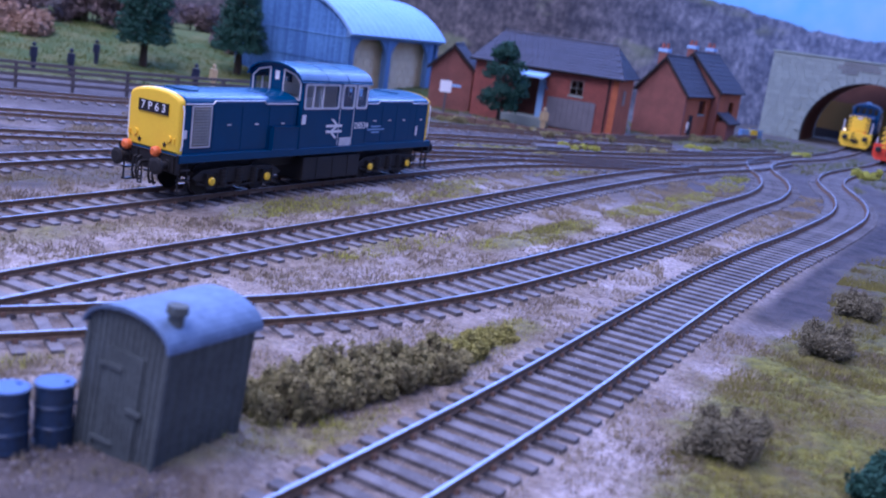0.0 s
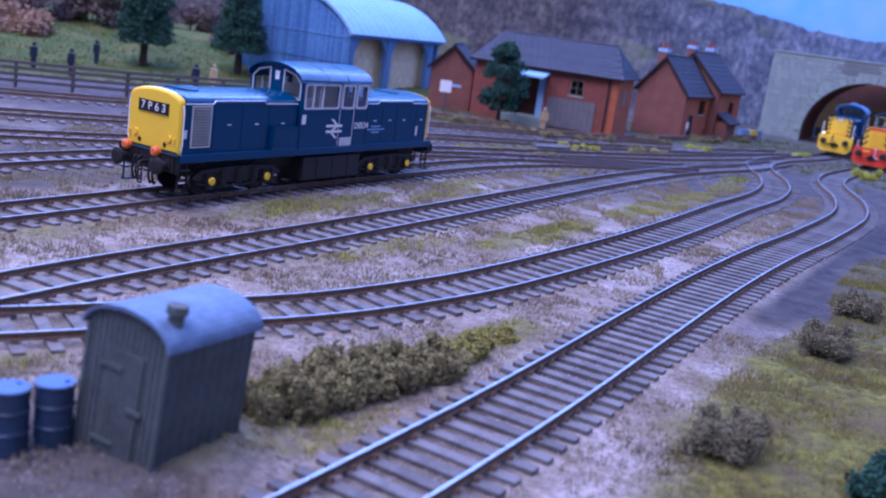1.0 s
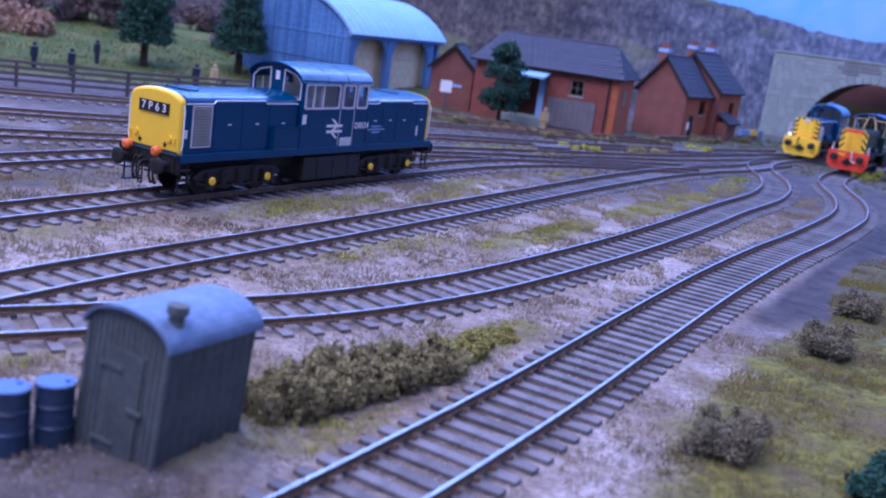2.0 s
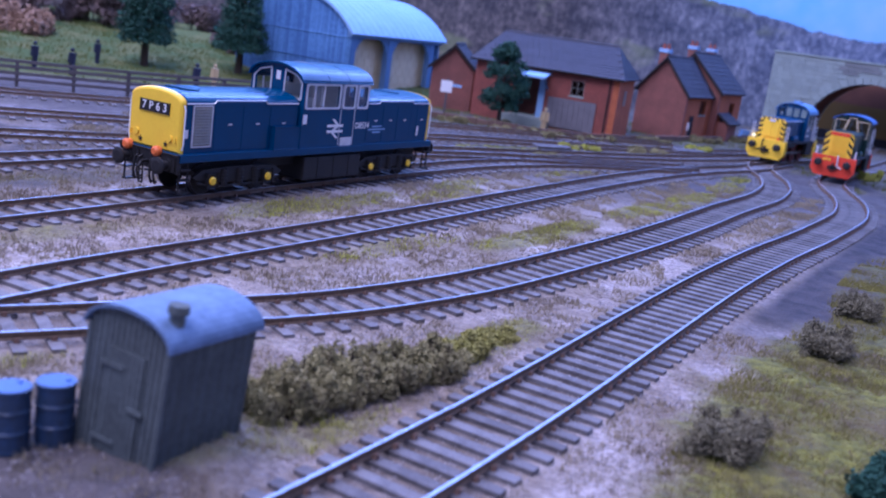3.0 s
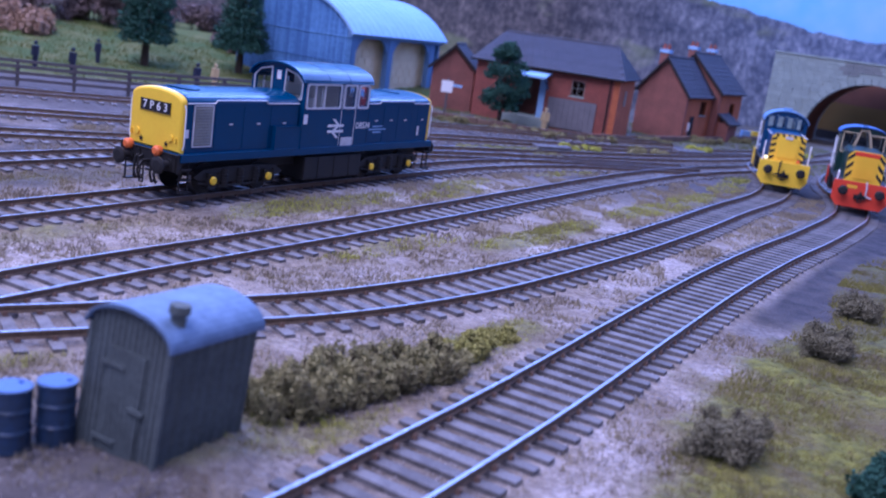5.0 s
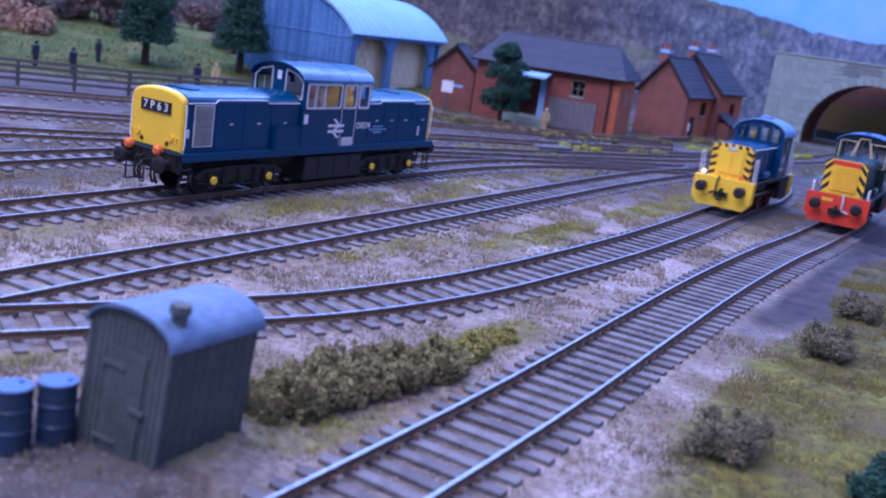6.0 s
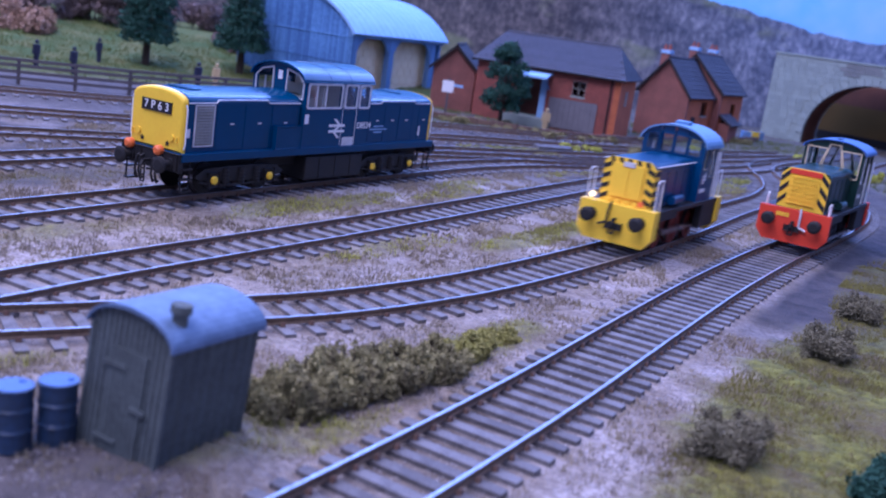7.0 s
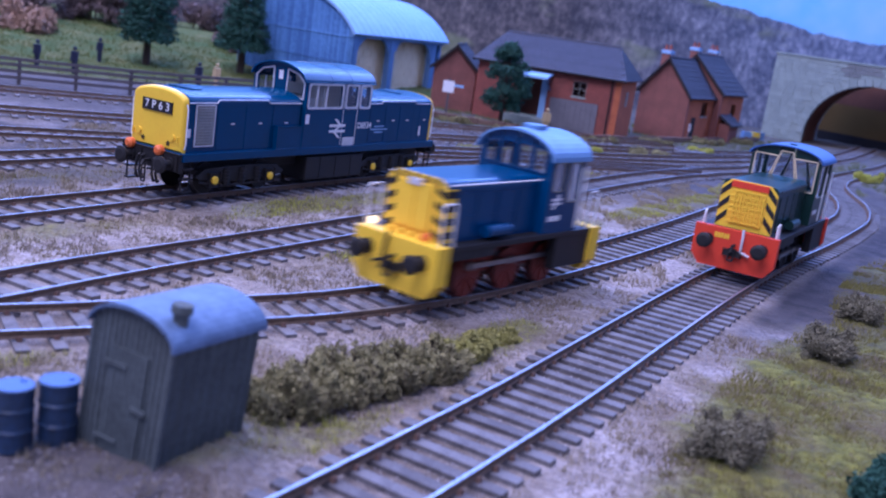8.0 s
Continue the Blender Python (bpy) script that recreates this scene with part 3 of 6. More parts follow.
            part("data_label", fl, WHITE, bonnet, "small white data label")
            rail = mesh()
            bar(rail, [(d * 90.4, s * (H + 0.3), 20), (d * 90.4, s * (H + 0.9), 22), (d * 90.4, s * (H + 0.9), 36), (d * 90.4, s * (H + 0.1), 38)], 0.3, 6)
            part("grab_rail", rail, WHITE, bonnet, "white grab rail")
        cover = mesh()
        cx = -78 if d < 0 else 68
        rod(cover, (cx, 0, ZT - 1.2), (cx, 0, ZT + 0.5), 7.0, 32)
        for v in cover.verts:
            v.co.z = min(v.co.z, ZT + 0.5 - 0.012 * v.co.y ** 2)
        part("fan_cover", cover, RAIL_BLUE, bonnet)
    # walkway steps beside the cab
    for s in (-1, 1):
        bx = mesh()
        box(bx, -38, -20.5, s * 14.5, s * 16.6, 18.5, 28.6, 0.4)
        part("equipment_box", bx, RAIL_BLUE, loco)
    # cab: side walls with through window openings
    WH, C0, C1 = 16.2, -19.5, 30.5
    holes = [(-17.5, 6.6, 37.2, 47.2), (10.4, 18.6, 37.2, 47.2), (21.8, 29.0, 37.2, 47.2)]
    for s in (-1, 1):
        wl = pierced(mesh(), (C0, C1, 18.5, 48.4), holes, s * (WH - 0.9), s * WH, "y")
        wall = part("cab_side", wl, RAIL_BLUE, loco)
        for h in holes:
            fr = window_frame(mesh(), *h, s * WH if s < 0 else s * WH + 0.35, 0.95)
            f = part("window_frame", fr, SILVER, wall, "pale aluminium window frame")
            g = box(mesh(), h[0], h[1], s * (WH - 0.55), s * (WH - 0.4), h[2], h[3])
            part("pane", g, GLASS, wall).visible_shadow = False
        bars = mesh()
        for x in (-11.5, -4.8):
            box(bars, x - 0.25, x + 0.25, s * (WH - 0.7), s * (WH + 0.1), 37.2, 47.2)
        part("window_bar", bars, SILVER, wall)
        dg = mesh()
        box(dg, 19.6, 19.9, s * WH, s * (WH + 0.25), 19, 48)
        box(dg, 8.7, 9.0, s * WH, s * (WH + 0.15), 19, 48)
        part("door_edge", dg, SILVER, wall)
        plate = box(mesh(), 10.4, 19.2, s * WH, s * (WH + 0.2), 17.6, 22.6)
        part("data_panel", plate, SILVER, wall, "grey data panel")
        small = box(mesh(), -18.8, -16.2, s * WH, s * (WH + 0.2), 29.5, 33.8)
        part("warning_label", small, WHITE, wall)
        # double-arrow shape
        ar = mesh()
        f = 1 if s < 0 else -1
        cx, cz = 5.4, 27.0
        for z in (-1.35, 1.35):
            box(ar, cx - 6, cx + 6, s * WH, s * (WH + 0.2), cz + z - 0.62, cz + z + 0.62)
        for a, b in (((2.6, 1.35), (-2.0, 4.6)), ((2.6, 1.35), (-2.6, -1.35)), ((-2.6, -1.35), (2.0, -4.6))):
            q = [(a[0] - 1.0, a[1]), (a[0] + 1.0, a[1]), (b[0] + 1.0, b[1]), (b[0] - 1.0, b[1])]
            prism(ar, [(cx + f * u * 0.95, cz + v) for u, v in q], s * (WH + 0.02), s * (WH + 0.24), "y")
        part("double_arrow_emblem", ar, WHITE, wall, "white emblem")
        rot = Matrix(((1, 0, 0, 0), (0, 0, -1, 0), (0, 1, 0, 0), (0, 0, 0, 1))) if s < 0 else Matrix(((-1, 0, 0, 0), (0, 0, 1, 0), (0, 1, 0, 0), (0, 0, 0, 1)))
        t = write_text("D8534", 4.2, Matrix.Identity(4), WHITE, wall, "running_number")
        t.matrix_basis = Matrix.Translation((27.0 * MM, s * (WH + 0.1) * MM, 28.0 * MM)) @ rot
        bars = mesh()
        for z, a, b in ((25.6, 34.5, 49), (27.1, 37.5, 46), (24.2, 38, 45)):
            box(bars, a, b, s * H, s * (H + 0.35), z - 0.35, z + 0.35)
        part("crest_mark", bars, mat("pale_blue_mark", (0.22, 0.38, 0.6), 0.5, bump=0), loco, "pale blue emblem bars")
    # cab ends with curved-corner windscreens
    for d, x in ((-1, C0), (1, C1)):
        holes_e = [(-13.5, -4.0, 40.5, 50.0), (4.0, 13.5, 40.5, 50.0)]
        we = mesh()
        top = [(y, z) for y, z in arc(0, 48.4, 15.3, 0, 180, 12, 6.6)]
        pierced(we, (-15.3, 15.3, 18.5, 48.4), [(a, b, lo, 48.4) for a, b, lo, hi in holes_e], x, x + d * -0.9, "x")
        dome = [p for p in top]
        ins = [(y * 0.86, 48.4 + (z - 48.4) * 0.72) for y, z in top]
        for i in range(len(top) - 1):
            prism(we, [dome[i], dome[i + 1], ins[i + 1], ins[i]], x, x + d * -0.9, "x")
        prism(we, [(-4.0, 48.3), (4.0, 48.3), (4.0, 53.4), (-4.0, 53.4)], x, x + d * -0.9, "x")
        end = part("cab_end", we, RAIL_BLUE, loco)
        for s in (-1, 1):
            fr = mesh()
            pts = [(s * 4.0, 40.3), (s * 14.3, 40.3), (s * 14.4, 47.8), (s * 11, 51.0), (s * 4.2, 52.7), (s * 4.0, 40.3)]
            bar(fr, [(x + d * 0.15, u, v) for u, v in pts], 0.4, 6)
            part("windscreen_frame", fr, SILVER, end, "pale windscreen frame")
            gl = mesh()
            prism(gl, pts[:-1], x - d * 0.5, x - d * 0.4, "x")
            part("windscreen", gl, GLASS, end).visible_shadow = False
        lb = mesh()
        box(lb, x, x + d * 0.2, -1.2, 1.2, 47.6, 51.6)
        part("warning_label", lb, WHITE, end)
    # cab roof, floor and desk
    rf = mesh()
    out = arc(0, 48.2, 16.5, 0, 180, 18, 7.6)
    inn = [(y * 0.955, 48.2 + (z - 48.2) * 0.9) for y, z in out]
    for i in range(len(out) - 1):
        prism(rf, [out[i], out[i + 1], inn[i + 1], inn[i]], C0 - 2.2, C1 + 2.2)
    bmesh.ops.remove_doubles(rf, verts=rf.verts, dist=0.01)
    roof = part("cab_roof", rf, RAIL_BLUE, loco)
    seam = mesh()
    for x in (-2.0, 13.5):
        for i in range(len(out) - 1):
            rod(seam, (x, out[i][0], out[i][1]), (x, out[i + 1][0], out[i + 1][1]), 0.2, 5)
    part("roof_seam", seam, RAIL_BLUE, roof)
    for y in (-16.4, 16.4):
        part("gutter", bar(mesh(), [(C0 - 2.2, y, 48.3), (C1 + 2.2, y, 48.3)], 0.35, 6), RAIL_BLUE, roof)
    fl = mesh()
    box(fl, C0 + 1, C1 - 1, -15.2, 15.2, 30.5, 31.5)
    box(fl, -10, -2, -10, 10, 31.5, 40.5, 0.5)
    box(fl, 16, 21, -9, 9, 31.5, 39.5, 0.5)
    box(fl, -3.2, -2.4, -13, 13, 31.5, 45.5, 0.2)
    box(fl, 9.0, 9.8, -15, 15, 31.5, 48.5, 0.2)
    part("cab_desk", fl, INTERIOR, loco, "beige cab interior fittings")
    # bogies
    for bx in (-56, 56):
        fr = mesh()
        for s in (-1, 1):
            prism(fr, [(bx - 27, 8.5), (bx - 22, 11.5), (bx - 8, 12.2), (bx + 8, 12.2), (bx + 22, 11.5), (bx + 27, 8.5), (bx + 25, 7.2), (bx + 9, 5.6), (bx - 9, 5.6), (bx - 25, 7.2)], s * 13.2, s * 15.0, "y")
            for k in (-1, 1):
                box(fr, bx + k * 17 - 3, bx + k * 17 + 3, s * 13.4, s * 15.9, 3.8, 9.6, 0.5)
            for k in (-9.5, 0, 9.5):
                rod(fr, (bx + k, s * 14.8, 4.6), (bx + k, s * 14.8, 11.4), 1.6, 10)
                for zz in (5.5, 7, 8.5, 10):
                    rod(fr, (bx + k, s * 14.8, zz), (bx + k, s * 14.8, zz + 0.6), 2.0, 10)
            bar(fr, [(bx - 25, s * 15.2, 6.2), (bx - 15, s * 15.4, 4.2), (bx + 15, s * 15.4, 4.2), (bx + 25, s * 15.2, 6.2)], 0.5, 6)
        box(fr, bx - 24, bx + 24, -13.2, 13.2, 8.5, 10.5)
        bogie = part("bogie_frame", fr, BLACK, loco, "black bogie frame with springs")
        for k in (-17, 17):
            for s in (-1, 1):
                cap = mesh()
                rod(cap, (bx + k, s * 15.7, 6.8), (bx + k, s * 16.6, 6.8), 1.75, 16)
                rod(cap, (bx + k, s * 16.6, 6.8), (bx + k, s * 16.9, 6.8), 1.75, 16, 1.2)
                part("axle_cover", cap, YELLOW, bogie, "yellow axlebox cover")
            wheelset(bogie, bx + k, 6.6)
    tank = mesh()
    box(tank, -14, 30, -15.6, 15.6, 2.8, 13.8, 0.9)
    for x in (-4, 8, 20):
        box(tank, x, x + 0.5, -15.8, 15.8, 3.2, 13.6)
    part("fuel_tank", tank, BLACK, loco, "black fuel tank and battery boxes")
    # ends: beams, buffers, couplings, hoses, ploughs and steps
    for d in (-1, 1):
        bm = mesh()
        box(bm, d * 91.8, d * 93.6, -16.4, 16.4, 11.0, 18.2, 0.4)
        for y in (-14.5, -6, 6, 14.5):
            box(bm, d * 93.4, d * 94.0, y - 1.0, y + 1.0, 11.6, 17.4, 0.2)
        beam = part("buffer_beam", bm, BLACK, loco, "black buffer beam")
        for y in (-11.2, 11.2):
            buffer(beam, d * 93.4, y, 13.8, d, 3.5)
        hook = mesh()
        bar(hook, [(d * 93, 0, 13.5), (d * 97, 0, 13.5), (d * 98.2, 0, 11.4)], 0.7, 8)
        for k in range(3):
            bar(hook, [(d * 97, -1, 12.5 - k * 2.6), (d * 97, -1, 10.2 - k * 2.6), (d * 97, 1, 10.2 - k * 2.6), (d * 97, 1, 12.5 - k * 2.6)], 0.35, 6)
        part("screw_coupling", hook, BLACK, beam)
        for y in (-5.5, -3.4, 3.6, 5.6):
            hs = mesh()
            bar(hs, [(d * 93.5, y, 15), (d * 95.4, y, 14.2), (d * 95.8, y * 1.05, 8.5), (d * 94.6, y * 1.02, 5.2), (d * 93.6, y * 0.98, 5.8)], 0.5, 8)
            part("brake_hose", hs, BLACK, beam)
        for y in (-5.4, 11.4):
            oj = mesh()
            rod(oj, (d * 93.4, y, 18.4), (d * 95.4, y, 18.4), 2.1, 16)
            rod(oj, (d * 95.4, y, 18.4), (d * 96.2, y, 18.4), 2.1, 16, 1.2)
            rod(oj, (d * 94.4, y, 16.4), (d * 94.4, y, 18.4), 0.9, 8)
            part("jumper_socket", oj, ORANGE, beam, "orange jumper socket")
        for y in (-15.6, 15.6):
            st = mesh()
            for x in (87, 91.5):
                bar(st, [(d * x, y, 16), (d * x, y, 3.2)], 0.4, 6)
            for z in (3.2, 8.2, 12.4):
                box(st, d * 86.6, d * 91.9, y - 1.6, y + 1.0, z - 0.3, z + 0.3)
            part("step_ladder", st, BLACK, loco)
    return loco


centre_cab_diesel()


# ---- the two running shunters ----
def wasp_panel(parent, name, material, x, half, z0, z1, label, top=2.0, width=2.4, inner=0.62, rise=2.6):
    """Front panel with slanting black and yellow edge stripes as separate thin strips."""
    bm = mesh()
    prism(bm, [(-half, z0), (half, z0), (half, z1 - top), (half - top, z1), (-half + top, z1), (-half, z1 - top)], x, x - 0.6)
    p = part(name, bm, material, parent, label)
    for s in (-1, 1):
        z = z0 + 0.6
        while z < z1 - top - rise * 0.5:
            st = mesh()
            hi = min(z + width * 0.8, z1 - top)
            prism(st, [(s * half * 0.99, z), (s * half * 0.99, hi), (s * half * inner, min(hi + rise, z1 - 0.3)), (s * half * inner, min(z + rise, z1 - 0.6))], x - 0.5, x - 0.8)
            part("black_stripe", st, BLACK, p)
            z += width * 1.75
    return p


def shunter(paint, beam_paint, label, red_gear, yellow_front, name_bars):
    """A small four-part diesel shunter, front towards -x, centred between its axles."""
    eng = thing("diesel_shunter", at(0, 0), label, "locomotive", "running shunters")
    L = 45.0
    fr = mesh()
    box(fr, -L + 2, L - 2, -8.2, 8.2, 7.0, 17.5)
    part("frame", fr, red_gear, eng)
    fp = mesh()
    box(fp, -L, L, -16.2, 16.2, 17.4, 19.2, 0.3)
    part("running_plate", fp, BLACK, eng)
    for s in (-1, 1):
        part("valance", box(mesh(), -L + 1, -16, s * 15.0, s * 16.0, 14.8, 17.5), BLACK, eng)
        part("step_box", box(mesh(), L - 26, L, s * 13.4, s * 15.8, 6.5, 17.5, 0.4), BLACK, eng)
    # bonnet: sides, top with rounded shoulders
    half, z0, z1 = 11.2, 19.0, 38.5
    b = mesh()
    prof = [(-half, z0), (half, z0), (half, z1 - 2.5)] + arc(half - 2.5, z1 - 2.5, 2.5, 0, 90, 5)[1:] + arc(-half + 2.5, z1 - 2.5, 2.5, 90, 180, 5) + [(-half, z1 - 2.5)]
    prism(b, prof, -L + 5.5, 10.5)
    bonnet = part("bonnet", b, paint, eng)
    for s in (-1, 1):
        for x0 in (-34.5, -23.5, -12.5, -1.5):
            dr = mesh()
            box(dr, x0, x0 + 10.2, s * half, s * (half + 0.2), 20.4, 34.6, 0.08)
            d = part("bonnet_door", dr, paint, bonnet)
            part("handle", box(mesh(), x0 + 7.6, x0 + 9.4, s * (half + 0.15), s * (half + 0.45), 27, 27.4), paint, d)
        part("hand_rail", bar(mesh(), [(-L + 6, s * (half + 0.9), z1 - 1.2), (10, s * (half + 0.9), z1 - 1.2)], 0.3, 6), WHITE if yellow_front else BLACK, bonnet)
    # front
    if yellow_front:
        fr = wasp_panel(bonnet, "radiator_front", YELLOW, -L + 5.4, half + 0.4, 19.2, z1 + 0.3, "yellow radiator panel with black wasp stripes", 2.6, 2.5, 0.70, 1.6)
        for k in range(5):
            y = -8.0 + k * 4.0
            part("black_stripe", prism(mesh(), [(y - 1.1, z1 - 2.0), (y + 0.7, z1 - 2.0), (y + 1.4, z1 + 0.2), (y - 0.4, z1 + 0.2)], -L + 4.9, -L + 4.6), BLACK, fr)
        for s in (-1, 1):
            wrap = part("side_warning_band", box(mesh(), -L + 5.0, -L + 10.6, s * half, s * (half + 0.3), 19.2, z1 - 2.6), YELLOW, fr, "yellow and black warning band")
            for k in range(4):
                z = 20.6 + k * 4.2
                part("black_stripe", prism(mesh(), [(-L + 5.0, z), (-L + 10.6, z), (-L + 10.6, z + 2.2), (-L + 5.0, z + 2.2)], s * (half + 0.25), s * (half + 0.45), "y"), BLACK, wrap)
        core = mesh()
        box(core, -L + 4.0, -L + 4.8, -6.8, 6.8, 22.0, 36.4, 0.3)
        box(core, -L + 3.6, -L + 4.1, -0.3, 0.3, 22, 36)
        part("radiator_core", core, YELLOW, fr)
        cap = mesh()
        box(cap, -L + 3.5, -L + 4.6, -2.6, 2.6, 35.2, 37.4, 0.3)
        part("filler_plate", cap, SILVER, fr)
    else:
        fr = wasp_panel(bonnet, "radiator_front", YELLOW, -L + 5.4, half + 0.2, 19.2, z1 + 0.3, "yellow radiator grille with black stripes", 3.4, 3.3, 0.66, 4.0)
        core = mesh()
        for k in range(10):
            y = -6.5 + k * 1.3
            box(core, -L + 3.9, -L + 4.7, y - 0.3, y + 0.3, 21.5, 35.0)
        for k in range(7):
            z = 22 + k * 2.1
            box(core, -L + 4.1, -L + 4.8, -6.8, 6.8, z - 0.3, z + 0.3)
        part("radiator_grille", core, YELLOW, fr)
        rim = mesh()
        box(rim, -L + 4.3, -L + 4.9, -7.5, 7.5, 35.8, 38.4, 0.2)
        part("header_tank", rim, RED, fr, "red header panel")
    # buffer beams at both ends
    for d in (-1, 1):
        bm = mesh()
        prism(bm, [(-16.9, 7.6), (-13.4, 3.2), (13.4, 3.2), (16.9, 7.6), (16.9, 19.5), (-16.9, 19.5)], d * (L - (4.0 if yellow_front else 1.0)), d * (L + 1.8))
        beam = part("buffer_beam", bm, beam_paint, eng)
        for y in (-11.0, 11.0):
            buffer(beam, d * (L + 1.6), y, 13.9, d, 3.2)
        hk = mesh()
        bar(hk, [(d * (L + 1.5), 0, 13.5), (d * (L + 4.5), 0, 13.3), (d * (L + 5), 0, 11.0)], 0.7, 8)
        box(hk, d * (L + 1.5), d * (L + 3.5), -3.6, 3.6, 9.2, 11.8, 0.3)
        bar(hk, [(d * (L + 4.4), -1, 12.6), (d * (L + 4.4), -1, 7.6), (d * (L + 4.4), 1, 7.6), (d * (L + 4.4), 1, 12.6)], 0.4, 6)
        part("coupling", hk, BLACK, beam)
        hs = mesh()
        y = -5.2 if not yellow_front else 5.4
        bar(hs, [(d * (L + 2), y * 0.5, 20.5), (d * (L + 2.8), y * 0.6, 17.0), (d * (L + 3.2), y * 0.62, 11.6), (d * (L + 3.0), y * 1.3, 10.4)], 0.55, 8)
        part("brake_pipe", hs, SILVER if not yellow_front else BLACK, beam)
        if name_bars:
            nb = mesh()
            for k in range(5):
                box(nb, d * (L + 1.7), d * (L + 2.0), 2.6 + k * 1.25, 3.5 + k * 1.25, 15.4, 17.4)
            part("number_bars", nb, YELLOW, beam, "cream lettering bars")
        for y in (-15.0, 15.0):
            rl = mesh()
            if yellow_front:
                bar(rl, [(d * (L - 1), y * 1.02, 19), (d * (L - 0.2), y * 1.02, 31.5), (d * (L - 1.4), y * 1.02, 32.6), (d * (L - 6), y * 1.02, 32.4), (d * (L - 6.4), y * 1.02, 19)], 0.33, 8)
                part("hand_rail", rl, WHITE, eng, "white hand rail")
            else:
                bar(rl, [(d * (L - 1), y, 19), (d * (L - 1.2), y * 0.98, 24.0), (d * (L - 3), y, 25.0), (d * (L - 4), y, 19)], 0.42, 8)
                part("lamp_bracket", rl, WHITE, eng, "small white bracket")
    lamp = mesh()
    rod(lamp, (-L + 2.2, 13.2, 21.4), (-L + 0.8, 13.2, 21.4), 1.15, 14)
    if yellow_front:
        part("head_lamp", lamp, LAMP_ON, eng, "lit warm white head lamp")
        ol = mesh()
        rod(ol, (-L + 2.2, -8.6, 21.2), (-L + 0.8, -8.6, 21.2), 1.2, 12)
        part("side_lamp", ol, ORANGE, eng, "orange lamp")
        for y in (-6, -2, 2, 6):
            part("front_fitting", box(mesh(), -L + 1.0, -L + 2.4, y - 0.9, y + 0.9, 19, 21.2, 0.3), YELLOW, eng)
    else:
        lamp.free()
    # cab
    c0, c1, w, zb, ze = 10.5, (32.0 if yellow_front else 35.0), 15.2, 19.0, (44.6 if yellow_front else 46.6)
    for s in (-1, 1):
        hl = [(c0 + 2.4, c0 + 8.6, 34.0, 43.4), (c1 - 9.4, c1 - 2.2, 30.0, 43.4)] if yellow_front else [(c0 + 1.2, c0 + 13.6, 31.5, 45.6), (c0 + 15.0, c1 - 1.2, 31.5, 45.6)]
        wl = pierced(mesh(), (c0, c1, zb, ze), hl, s * (w - 0.8), s * w, "y")
        side = part("cab_side", wl, paint, eng)
        for h in hl:
            f = part("window_frame", window_frame(mesh(), *h, s * w if s < 0 else s * w + 0.35, 0.5), GRILLE, side)
            part("pane", box(mesh(), h[0], h[1], s * (w - 0.5), s * (w - 0.38), h[2], h[3]), GLASS, side).visible_shadow = False
        for x in (c1 + 0.6, c1 - (3.0 if yellow_front else 12.4)):
            part("grab_rail", bar(mesh(), [(x, s * (w + 0.9), 20.5), (x, s * (w + 0.9), 42)], 0.38, 6), WHITE, side, "white grab rail")
        em = mesh()
        if yellow_front:
            for z in (29.4, 30.9):
                box(em, c0 + 3, c0 + 9, s * w, s * (w + 0.2), z - 0.4, z + 0.4)
            prism(em, [(c0 + 4, 27.6), (c0 + 5.2, 27.6), (c0 + 8, 32.6), (c0 + 6.8, 32.6)], s * w, s * (w + 0.22), "y")
            for k in range(5):
                box(em, c0 + 2 + k * 1.6, c0 + 3.2 + k * 1.6, s * w, s * (w + 0.2), 23.4, 25.2)
        else:
            for k in range(5):
                box(em, c0 + 2.5 + k * 1.5, c0 + 3.6 + k * 1.5, s * w, s * (w + 0.2), 24, 25.8)
        part("lettering_bars", em, WHITE, side, "white emblem and lettering bars")
    base, rise = (44.0, 8.6) if yellow_front else (46.4, 5.6)

    def crown(y):
        return base + rise * math.sqrt(max(0.0, 1 - (y / (w + 0.2)) ** 2)) - 0.4

    for d, x in ((-1, c0), (1, c1)):
        we = mesh()
        edge = w - 0.8
        if yellow_front:
            low, high = (39.6 if d < 0 else 33.0), 46.0
            gaps = [(-13.0, -7.4), (-6.6, -0.5), (0.5, 6.6), (7.4, 13.0)]
            panes = [[(a, low), (c, low), (c, min(high + 2.0, crown(c) - 0.9)), (a, min(high + 2.0, crown(a) - 0.9))] for a, c in gaps]
        else:
            low, high = 33.5, 47.0
            panes = [[(-13.6, low), (-7.4, low), (-3.6, high), (-13.6, high)], [(-6.2, low), (6.2, low), (2.6, high + 2.4), (-2.6, high + 2.4)], [(7.4, low), (13.6, low), (13.6, high), (3.6, high)]]
        prism(we, [(-edge, zb), (edge, zb), (edge, low), (-edge, low)], x, x - d * 0.8, "x")
        # posts between the panes, and the arched head over them
        marks = [[(-edge, low), (-edge, crown(edge))]] + [[q for q in p] for p in panes] + [[(edge, low), (edge, crown(edge))]]
        for left, right in zip(marks, marks[1:]):
            a = (left[0], left[1]) if len(left) == 2 else (left[1], left[2])
            c = (right[0], right[1]) if len(right) == 2 else (right[0], right[3])
            prism(we, [a[0], c[0], c[1], a[1]], x, x - d * 0.8, "x")
        for p in panes:
            (a, za), (c, zc) = p[3], p[2]
            prism(we, [(a, za), (c, zc)] + [(c + (a - c) * k / 4, crown(c + (a - c) * k / 4)) for k in range(5)], x, x - d * 0.8, "x")
        end = part("cab_end", we, paint, eng)
